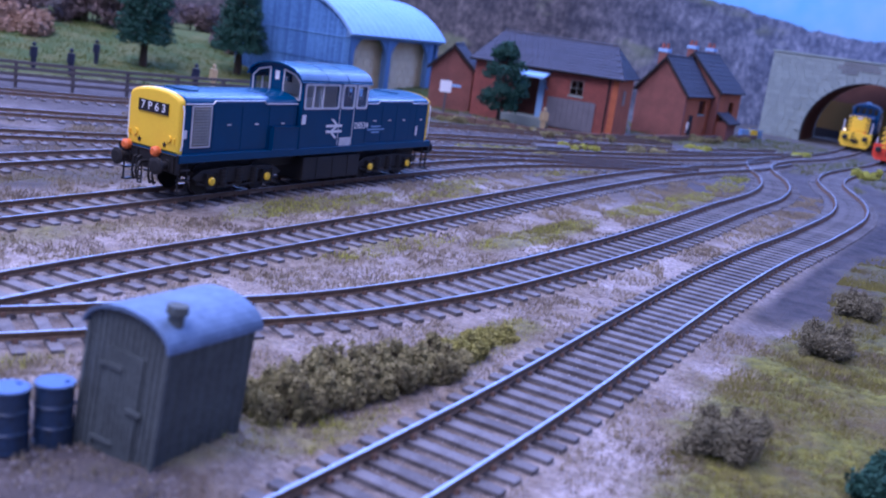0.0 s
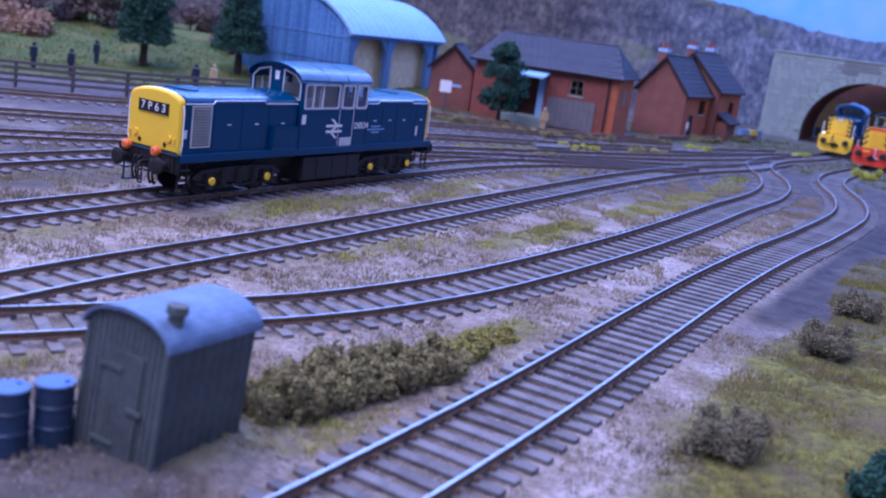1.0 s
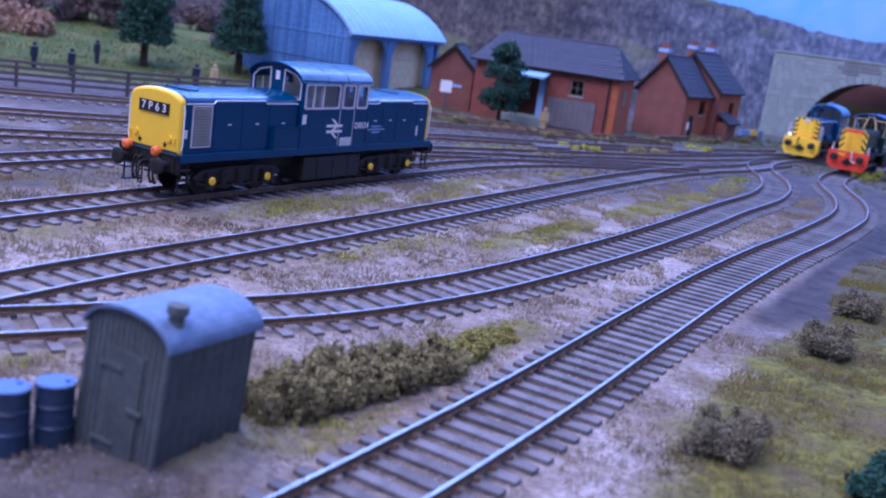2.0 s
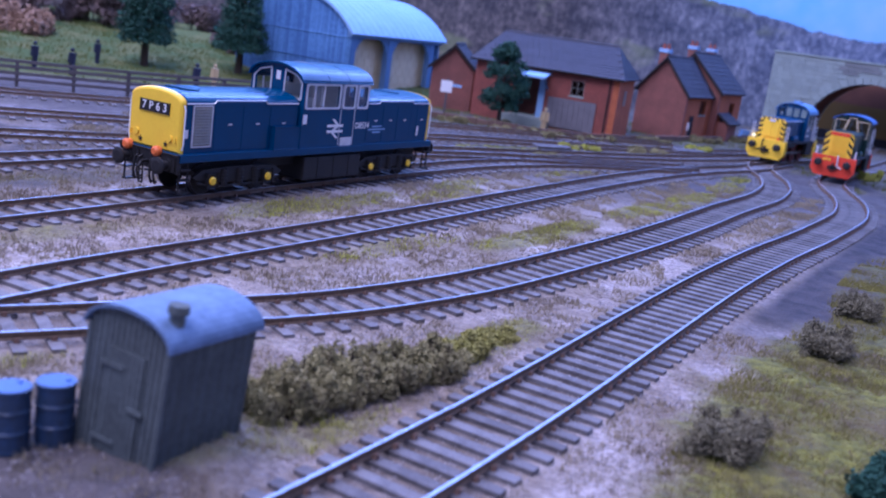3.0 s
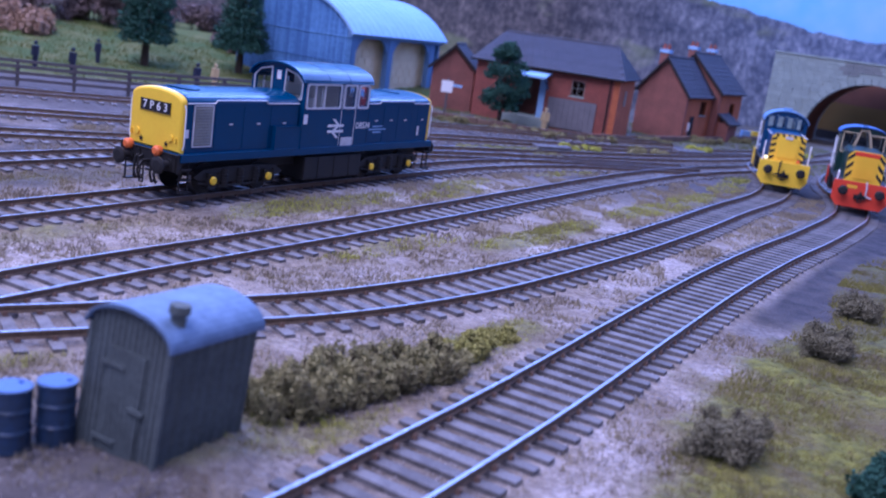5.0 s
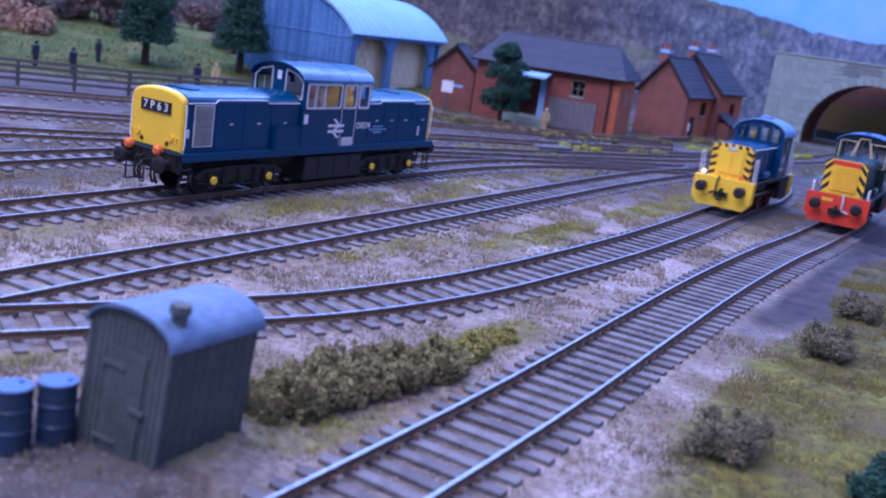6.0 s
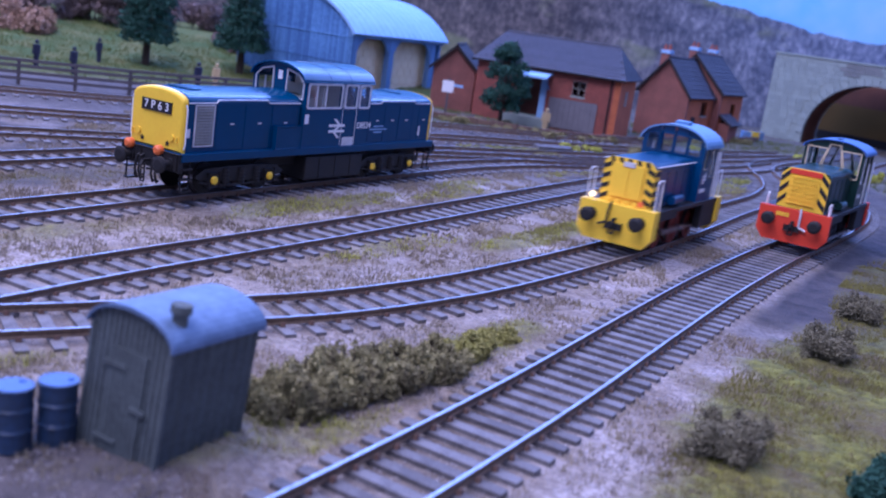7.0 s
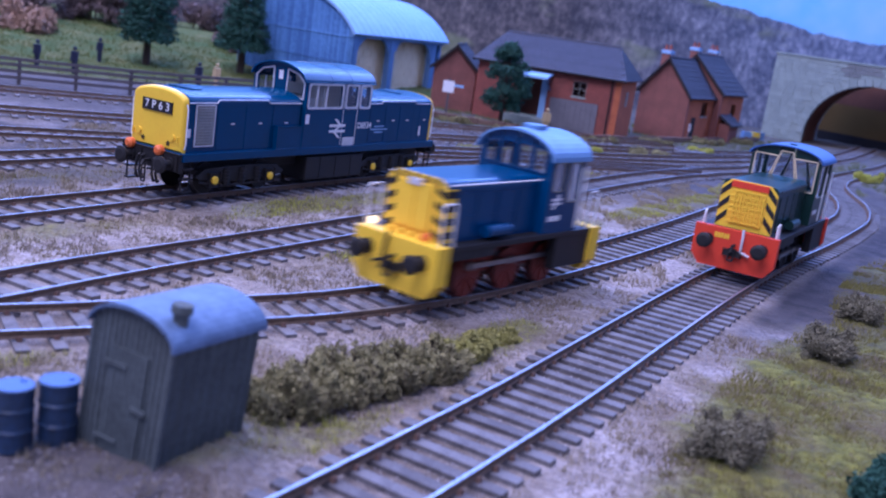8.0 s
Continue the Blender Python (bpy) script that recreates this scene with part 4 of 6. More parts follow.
        for p in panes:
            part("pane", prism(mesh(), p, x - d * 0.3, x - d * 0.42, "x"), GLASS, end).visible_shadow = False
            part("window_frame", bar(mesh(), [(x + d * 0.1, u, v) for u, v in p + p[:1]], 0.3, 6), paint if yellow_front else CREAM, end)
    rf = mesh()
    out = arc(0, base, w + 1.2, 0, 180, 18, rise + 0.2)
    inn = [(y * 0.955, base + (z - base) * 0.9) for y, z in out]
    for i in range(len(out) - 1):
        prism(rf, [out[i], out[i + 1], inn[i + 1], inn[i]], c0 - 1.6, c1 + 2.0)
    bmesh.ops.remove_doubles(rf, verts=rf.verts, dist=0.01)
    # blue shunter's roof is paler than its paint: reflections put into the colour
    roof = part("cab_roof", rf, mat("shunter_roof_sheen", (0.16, 0.30, 0.52), 0.4) if yellow_front else mat("grey_blue_roof", (0.06, 0.14, 0.38), 0.45), eng)
    vent = mesh()
    if yellow_front:
        box(vent, c0 + 6, c0 + 12, -3.2, 3.2, base + rise - 0.6, base + rise + 1.6, 0.5)
    else:
        rod(vent, (c0 + 8, 0, base + rise - 0.4), (c0 + 8, 0, base + rise + 0.7), 1.6, 14)
    part("roof_vent", vent, bpy.data.materials["shunter_roof_sheen"] if yellow_front else paint, roof)
    desk = mesh()
    box(desk, c0 + 1, c1 - 1, -14, 14, 24, 25)
    box(desk, c0 + 1, c0 + 5, -10, 10, 25, 35.5, 0.4)
    part("cab_desk", desk, INTERIOR, eng)
    tank = mesh()
    rod(tank, (-20, -13.6, 22.2), (-8, -13.6, 22.2), 2.0, 14)
    part("air_tank", tank, paint, eng)
    wheels, rods = [], []
    for x in (-22, 0, 22):
        wheels.append((x, wheelset(eng, x, 7.1, 9.3, True, red_gear if red_gear is not BLACK else BLACK)))
    for s in (-1, 1):
        cr = mesh()
        box(cr, -24, 24, s * 11.6, s * 12.2, -0.8, 0.8, 0.2)
        for x in (-22, 0, 22):
            rod(cr, (x, s * 10.5, 0), (x, s * 12.6, 0), 1.4, 12)
        r = part("coupling_rod", cr, TYRE, eng, "steel coupling rod")
        rods.append((s, r))
    return eng, wheels, rods


BLUE_SHUNTER = shunter(SHUNT_BLUE, YELLOW, "blue model diesel shunter with yellow striped front and beam", GEAR_RED, True, False)
GREEN_SHUNTER = shunter(GREEN, RED, "dark green model diesel shunter with red buffer beam", BLACK, False, True)


def along(knots, t):
    """Smooth distance at t seconds through (seconds, millimetres) knots."""
    ts, ss = [k[0] for k in knots], [k[1] for k in knots]
    slope_at = np.gradient(ss, ts)
    i = min(max(int(np.searchsorted(ts, t)) - 1, 0), len(ts) - 2)
    h = ts[i + 1] - ts[i]
    u = (t - ts[i]) / h
    return ((1 + 2 * u) * (1 - u) ** 2 * ss[i] + u * (1 - u) ** 2 * h * slope_at[i]
            + u * u * (3 - 2 * u) * ss[i + 1] + u * u * (u - 1) * h * slope_at[i + 1])


def run(unit, curve, knots):
    """Keys a shunter along its line; the knots say how far along the curve its front stands."""
    eng, wheels, rods = unit
    n = 120
    spin = [[] for _ in wheels]
    rod_rows = [[] for _ in rods]
    rows = []
    for i in range(n + 1):
        t = 8.0 * i / n
        s = along(knots, t)
        a, _ = path_at(curve, s + 45 - 22)
        b, _ = path_at(curve, s + 45 + 22)
        c = (a + b) / 2
        head = math.degrees(math.atan2(b[1] - a[1], b[0] - a[0]))
        rows.append((t, at(c[0], c[1], 0.05, head)))
        turn = math.degrees((s - knots[0][1]) / 7.1)
        for k, (x, w) in enumerate(wheels):
            spin[k].append((t, pose(x * MM, 0, 7.1 * MM, 0, turn, 0)))
        for k, (side, r) in enumerate(rods):
            q = radians(turn) + (math.pi / 2 if side > 0 else 0)
            rod_rows[k].append((t, at(3.6 * math.cos(q), 0, 7.1 - 3.6 * math.sin(q))))
    walk(eng, rows[::2])
    for (x, w), r in zip(wheels, spin):
        walk(w, r)
    for (side, rd), r in zip(rods, rod_rows):
        walk(rd, r)


def motions():
    mid, front = CURVES["middle_line"], CURVES["front_line"]
    run(BLUE_SHUNTER, mid, [(0, 1200), (0.5, 1136), (1.5, 1012), (3, 869), (3.5, 826), (4.5, 742), (6, 518), (6.5, 432), (7, 352), (8, 206)])
    run(GREEN_SHUNTER, front, [(0, 1098), (0.5, 1051), (1.5, 957), (3, 841), (3.5, 798), (4, 752), (4.5, 709), (6, 573), (6.5, 525), (7.6, 422), (8, 382)])


# ---- lamp hut and drums ----
def lamp_hut():
    lean = Matrix.Rotation(radians(4.2), 4, (-0.25, 0.97, 0))   # the model stands a little out of plumb
    hut = thing("lamp_hut", at(-46.4, 162.8, -0.6) @ lean @ at(0, 0, 0, 65), "small grey-green planked hut with curved grey roof", "hut")
    W, D, E, T = 18.4, 24.6, 23.6, 28.2   # front width (local +y), depth (local x), eaves, crown
    body = mesh()
    prof = [(0, -2.6), (W, -2.6), (W, E)] + arc(W / 2, E, W / 2, 0, 180, 12, T - E)[1:-1] + [(0, E)]
    prism(body, prof, 0, D)
    part("body", body, HUT_WALL, hut)
    # planks on the front and on the near side
    n = 14
    for i in range(n):
        y0, y1 = W * i / n, W * (i + 1) / n
        c = (y0 + y1) / 2
        top = E + (T - E) * math.sqrt(max(0, 1 - ((c - W / 2) / (W / 2)) ** 2)) - 0.3
        part("plank", box(mesh(), -0.35, 0.1, y0 + 0.09, y1 - 0.09, -2.4, max(top, E), 0.08), HUT_WALL, hut)
    n = 24
    for i in range(n):
        x0, x1 = D * i / n, D * (i + 1) / n
        part("plank", box(mesh(), x0 + 0.1, x1 - 0.1, -0.3, 0.1, -2.4, E, 0.08), HUT_WALL, hut)
    door = box(mesh(), -0.6, -0.2, 4.6, 13.0, 0.2, 20.5, 0.1)
    d = part("door", door, HUT_WALL, hut)
    for k in range(7):
        part("door_board", box(mesh(), -0.8, -0.5, 4.7 + k * 1.18, 5.8 + k * 1.18, 0.2, 20.5, 0.06), HUT_WALL, d)
    for z in (17.2, 2.6):
        part("hinge", box(mesh(), -1.15, -0.7, 9.0, 14.6, z - 0.45, z + 0.45, 0.1), HUT_WALL, d, "strap hinge")
    part("latch", box(mesh(), -1.25, -0.7, 3.4, 7.0, 9.7, 10.6, 0.1), HUT_WALL, d)
    rf = mesh()
    out = arc(W / 2, E - 0.3, W / 2 + 1.1, 0, 180, 18, T - E + 0.9)
    inn = [((y - W / 2) * 0.955 + W / 2, E - 0.3 + (z - E + 0.3) * 0.86) for y, z in out]
    for i in range(len(out) - 1):
        prism(rf, [out[i], out[i + 1], inn[i + 1], inn[i]], -1.5, D + 1.2)
    bmesh.ops.remove_doubles(rf, verts=rf.verts, dist=0.01)
    roof = part("roof", rf, HUT_ROOF, hut, "smooth curved lead-grey roof")
    ch = mesh()
    cx, cy, cz = 3.6, 2.6, 26.2
    rod(ch, (cx, cy, cz - 1.4), (cx, cy, cz + 3.2), 1.45, 18)
    rod(ch, (cx, cy, cz + 3.0), (cx, cy, cz + 4.6), 2.0, 18, 1.9)
    rod(ch, (cx, cy, cz - 1.6), (cx, cy, cz + 0.2), 1.9, 18, 1.6)
    part("chimney", ch, HUT_WALL, roof, "stubby grey chimney pot")
    for y in (0, W):
        part("corner_post", box(mesh(), -0.7, 0.5, y - 0.5, y + 0.5, -2.4, E, 0.12), HUT_WALL, hut)


lamp_hut()


def oil_drum():
    d = thing("oil_drum", at(-66.9, 169.3, -0.2), "weathered blue-grey steel oil drum", "drum", "oil drums by the hut")
    bm = mesh()
    r = 3.65
    rod(bm, (0, 0, 0), (0, 0, 11.8), r - 0.12, 32)
    for z in (3.9, 7.9):
        rod(bm, (0, 0, z - 0.35), (0, 0, z), r - 0.12, 32, r + 0.15)
        rod(bm, (0, 0, z), (0, 0, z + 0.35), r + 0.15, 32, r - 0.12)
    part("body", bm, DRUM, d)
    rim = mesh()
    for z in (0.0, 11.5):
        rod(rim, (0, 0, z), (0, 0, z + 0.5), r + 0.08, 32)
    part("rim", rim, DRUM, d)
    lid = mesh()
    rod(lid, (0, 0, 11.7), (0, 0, 12.08), r - 0.3, 32)
    rod(lid, (2, 0.6, 11.8), (2, 0.6, 12.4), 0.5, 10)
    part("lid", lid, DRUM_LID_SHEEN, d, "drum lid with bright blue sheen painted in")
    return d


drum = oil_drum()
copy_thing(drum, at(-73.0, 164.2, -0.2, 50))


# ---- goods shed of corrugated iron ----
def goods_shed():
    head = 61.5     # local +x: along the open side, away; local +y: along the gable to its left
    shed = thing("goods_shed", at(-121, 1018, -4, head), "blue-grey corrugated goods shed with barrel roof", "shed")
    W, L, E, T = 150.0, 180.0, 61.0, 96.0
    gable = mesh()
    RAD = ((W / 2) ** 2 + (T - E) ** 2) / (2 * (T - E))
    half = math.degrees(math.asin(W / 2 / RAD))
    bow = arc(W / 2, T - RAD, RAD, 90 - half, 90 + half, 20)
    prof = [(0, -2), (W, -2)] + bow
    prism(gable, prof, 0, 3)
    g = part("gable_wall", gable, CORRUGATED, shed)
    for k in range(int(W / 3.2)):
        y = 1.6 + k * 3.2
        top = T - RAD + math.sqrt(RAD ** 2 - (y - W / 2) ** 2)
        part("corrugation", rod(mesh(), (0, y, -2), (0, y, top - 0.5), 0.9, 6), CORRUGATED, g)
    for z in (30, 56):
        part("sheet_joint", box(mesh(), -1.2, 0, 0.5, W - 0.5, z - 0.5, z + 0.5), CORRUGATED, g)
    rf = mesh()
    out = arc(W / 2, T - RAD, RAD + 3, 88 - half, 92 + half, 24)
    inn = arc(W / 2, T - RAD, RAD + 0.2, 88 - half, 92 + half, 24)
    for i in range(len(out) - 1):
        prism(rf, [out[i], out[i + 1], inn[i + 1], inn[i]], -4, L + 4)
    bmesh.ops.remove_doubles(rf, verts=rf.verts, dist=0.01)
    roof = part("roof", rf, SHEET_ROOF, shed, "pale blue curved sheet roof")
    for x in range(4, int(L), 12):
        sm = mesh()
        for i in range(len(out) - 1):
            rod(sm, (x, *out[i]), (x, *out[i + 1]), 0.7, 5)
        part("roof_seam", sm, SHEET_ROOF, roof)
    part("rear_wall", box(mesh(), 3, L, W - 3, W, -2, E), CORRUGATED, shed)
    part("end_wall", box(mesh(), L - 3, L, 3, W - 3, -2, E), CORRUGATED, shed)
    inner = mesh()
    box(inner, 6, L - 6, 12, 15, -2, E - 4)
    iw = part("inner_wall", inner, CREAM, shed, "cream stone inner wall")
    for z in range(0, 52, 9):
        for k in range(14):
            x = 8 + k * 14 + (7 if (z // 9) % 2 else 0)
            if x + 13 < L - 6:
                part("stone_block", box(mesh(), x, x + 13.2, 11.0, 12.0, z, z + 8.2, 0.3), CREAM, iw)
    for x in (4.5, 74, 160):
        ps = mesh()
        box(ps, x - 4.5, x + 4.5, 0, 7, -2, E - 2, 0.5)
        post = part("post", ps, POST_BLUE, shed, "blue painted timber post")
        for s in (-1, 1):
            if 0 < x + s * 20 < L:
                br = mesh()
                pts = [(x + s * 4.5, 34), (x + s * 4.5, E - 4), (x + s * 26, E - 4)] + [(x + s * (4.5 + 21.5 * (1 - math.cos(a))), 34 + (E - 38) * math.sin(a)) for a in (1.3, 1.0, 0.7, 0.35)]
                prism(br, pts, 1, 4, "y")
                part("brace", br, POST_BLUE, post)
    beam = mesh()
    box(beam, -2, L, -1, 5, E - 5, E + 1, 0.4)
    part("eaves_beam", beam, POST_BLUE, shed)


goods_shed()


# ---- brick buildings ----
def brick_rows(parent, x0, x1, z0, z1, y, material, step=3.0, holes=()):
    """Courses of bricks standing a hair proud of a wall face at y, joined into one piece, with gaps at openings."""
    rng = random.Random(int(x1 * 7 + z1))
    bm = mesh()
    row = 0
    z = z0
    while z + step <= z1:
        x = x0 - (step if row % 2 else 0)
        while x < x1:
            a, b = max(x + 0.12, x0), min(x + 2 * step - 0.12, x1)
            if b - a > 0.6 and not any(h[0] - 0.2 < b and a < h[1] + 0.2 and h[2] - 0.2 < z + step and z < h[3] + 0.2 for h in holes):
                d = y - 0.35 - rng.random() * 0.15
                v = [bm.verts.new(p) for p in ((a, y, z + 0.1), (b, y, z + 0.1), (b, y, z + step - 0.1), (a, y, z + step - 0.1), (a, d, z + 0.1), (b, d, z + 0.1), (b, d, z + step - 0.1), (a, d, z + step - 0.1))]
                for f in ((4, 5, 6, 7), (0, 1, 5, 4), (1, 2, 6, 5), (2, 3, 7, 6), (3, 0, 4, 7)):
                    bm.faces.new([v[i] for i in f])
            x += 2 * step
        z += step
        row += 1
    return part("brickwork", bm, material, parent, "", "stuff")


def slope(parent, p0, p1, p2, p3, thick=1.6, rows=9, name="roof_slope"):
    """A roof slope p0 p1 (eaves) p2 p3 (ridge) with overlapping courses of slates, each course a step."""
    p0, p1, p2, p3 = map(Vector, (p0, p1, p2, p3))
    n = (p1 - p0).cross(p3 - p0).normalized()
    if n.z < 0:
        n = -n
    bm = mesh()
    vs = [bm.verts.new(p + n * k) for k in (-thick, 0) for p in (p0, p1, p2, p3)]
    for f in ((0, 1, 2, 3), (7, 6, 5, 4), (0, 4, 5, 1), (1, 5, 6, 2), (2, 6, 7, 3), (3, 7, 4, 0)):
        bm.faces.new([vs[i] for i in f])
    r = part(name, bm, SLATE, parent, "dark blue-grey slates")
    for i in range(rows):
        a, b = i / rows, min((i + 1.15) / rows, 1)
        l0, l1, r0, r1 = p0.lerp(p3, a), p0.lerp(p3, b), p1.lerp(p2, a), p1.lerp(p2, b)
        m = max(4, int((r0 - l0).length / 6))
        cm = mesh()
        for j in range(m):
            u, v = (j + 0.03) / m, (j + 0.97) / m
            if i % 2:
                u, v = max(0, u - 0.5 / m), v - 0.5 / m
            q = [l0.lerp(r0, u), l0.lerp(r0, v), l1.lerp(r1, v), l1.lerp(r1, u)]
            w = [cm.verts.new(q[k] + n * (0.65 if k < 2 else 0.15)) for k in range(4)] + [cm.verts.new(q[k]) for k in range(4)]
            for f in ((0, 1, 2, 3), (4, 5, 1, 0), (5, 6, 2, 1), (7, 4, 0, 3)):
                cm.faces.new([w[k] for k in f])
        part("slate_course", cm, SLATE, r, "", "stuff")
    return r


def framed_window(parent, x0, x1, z0, z1, y, frame_material=WHITE):
    """Recessed sash window in a wall whose outer face is at y (facing -y)."""
    w = part("window", box(mesh(), x0, x1, y + 1.2, y + 1.5, z0, z1), GLASS, parent)
    f = mesh()
    for q in ((x0, x0 + 0.8, z0, z1), (x1 - 0.8, x1, z0, z1), (x0, x1, z0, z0 + 0.8), (x0, x1, z1 - 0.8, z1), ((x0 + x1) / 2 - 0.3, (x0 + x1) / 2 + 0.3, z0, z1), (x0, x1, (z0 + z1) / 2 - 0.3, (z0 + z1) / 2 + 0.3)):
        box(f, q[0], q[1], y + 0.6, y + 1.3, q[2], q[3])
    part("window_frame", f, frame_material, w)
    part("window_sill", box(mesh(), x0 - 1, x1 + 1, y - 1.0, y + 1.2, z0 - 1.2, z0), STONE, w)
    part("lintel", box(mesh(), x0 - 1.5, x1 + 1.5, y - 0.6, y + 0.8, z1, z1 + 2.6), BRICK_B, w)
    return w


def chimney(parent, x, y, z0, z1, pots=2):
    c = part("chimney", box(mesh(), x - 4.5, x + 4.5, y - 3.5, y + 3.5, z0, z1, 0.2), BRICK_B, parent, "red brick chimney stack")
    part("chimney_cap", box(mesh(), x - 5.3, x + 5.3, y - 4.3, y + 4.3, z1 - 4.5, z1 - 1.0, 0.4), SHEET_ROOF, c, "pale blue-grey cap")
    for k in range(pots):
        px = x - 2.4 + 4.8 * k / max(1, pots - 1)
        part("chimney_pot", rod(mesh(), (px, y, z1), (px, y, z1 + 4.5), 1.7, 10, 1.3), BRICK, c)


def goods_office():
    b = thing("goods_office", at(7, 977, -4, -20.3), "long red brick goods office with slate roof", "building")
    L, D, E, R = 141.0, 70.0, 57.0, 84.0
    dock = (42, 70, 0, 47)
    win = (96, 109, 34, 48)
    door = (76, 122, 2, 30)
    wl = pierced(mesh(), (0, L, -3, E), [dock, win], 0, 3, "y")
    front = part("front_wall", wl, BRICK, b, "red brick front wall")
    brick_rows(front, 0, L, -3, E, 0, BRICK, 2.6, (dock, win, door))
    framed_window(front, *win, 0.0, GRILLE)
    panel = part("loading_door", box(mesh(), door[0], door[1], -0.9, 0.6, door[2], door[3], 0.3), mat("grey_shutter", (0.16, 0.15, 0.16), 0.7), front, "weathered grey sliding door")
    for k in range(9):
        part("door_board", box(mesh(), door[0] + 0.5 + k * 5.2, door[0] + 5.3 + k * 5.2, -1.5, -0.8, door[2] + 0.5, door[3] - 0.5, 0.15), mat("grey_board", (0.17, 0.16, 0.17), 0.75) if k == 0 else bpy.data.materials["grey_board"], panel)
    for a in (0, L - 3):
        part("end_wall", box(mesh(), a, a + 3, 3, D, -3, E), WARM_LIT_BRICK, b)
    part("rear_wall", box(mesh(), 3, L - 3, D - 3, D, -3, E), BRICK_B, b)
    part("end_pilaster", box(mesh(), L - 5, L + 0.8, -1.0, 3, -3, E, 0.2), WARM_LIT_BRICK, b)
    part("end_window", box(mesh(), L, L + 0.5, 28, 38, 30, 44, 0.2), GRILLE, b)
    o = 5.0
    slope(b, (-o, -o, E - 2), (L + o, -o, E - 2), (L - 14, D / 2, R), (13, D / 2, R), rows=11)
    slope(b, (L + o, D + o, E - 2), (-o, D + o, E - 2), (13, D / 2, R), (L - 14, D / 2, R), rows=5)
    slope(b, (L + o, -o, E - 2), (L + o, D + o, E - 2), (L - 14, D / 2, R), (L - 14, D / 2, R), rows=8, name="hip")
    slope(b, (-o, D + o, E - 2), (-o, -o, E - 2), (13, D / 2, R), (13, D / 2, R), rows=6, name="hip")
    part("ridge_tiles", rod(mesh(), (13, D / 2, R), (L - 14, D / 2, R), 1.4, 8), SLATE, b)
    part("gutter", rod(mesh(), (-o, -o - 0.8, E - 2.4), (L + o, -o - 0.8, E - 2.4), 1.1, 8), DARK, b)
    part("downpipe", rod(mesh(), (L - 8, -1.6, -3), (L - 8, -1.6, E - 3), 0.8, 8), DARK, b)
    can = mesh()
    prism(can, [(-22, 46), (0, 50), (0, 52), (-22, 48)], 40, 76)
    part("canopy", can, SHEET_ROOF, b, "pale grey canopy over the dock")
    for x in (42, 74):
        part("canopy_bracket", bar(mesh(), [(x, -18, 46.5), (x, 0, 36)], 0.8, 6), POST_BLUE, b)
    inn = mesh()
    box(inn, 40, 76, 26, 28, -3, E - 4)
    part("dock_back", inn, BRICK_B, b)
    part("dock_platform", box(mesh(), 36, 80, -12, 22, -3, 9, 0.3), STONE, b, "stone loading platform")
    part("dock_door", box(mesh(), 66, 72, -1.2, 1.4, 0, 45, 0.2), SHEET_ROOF, b, "pale blue door leaf")


goods_office()


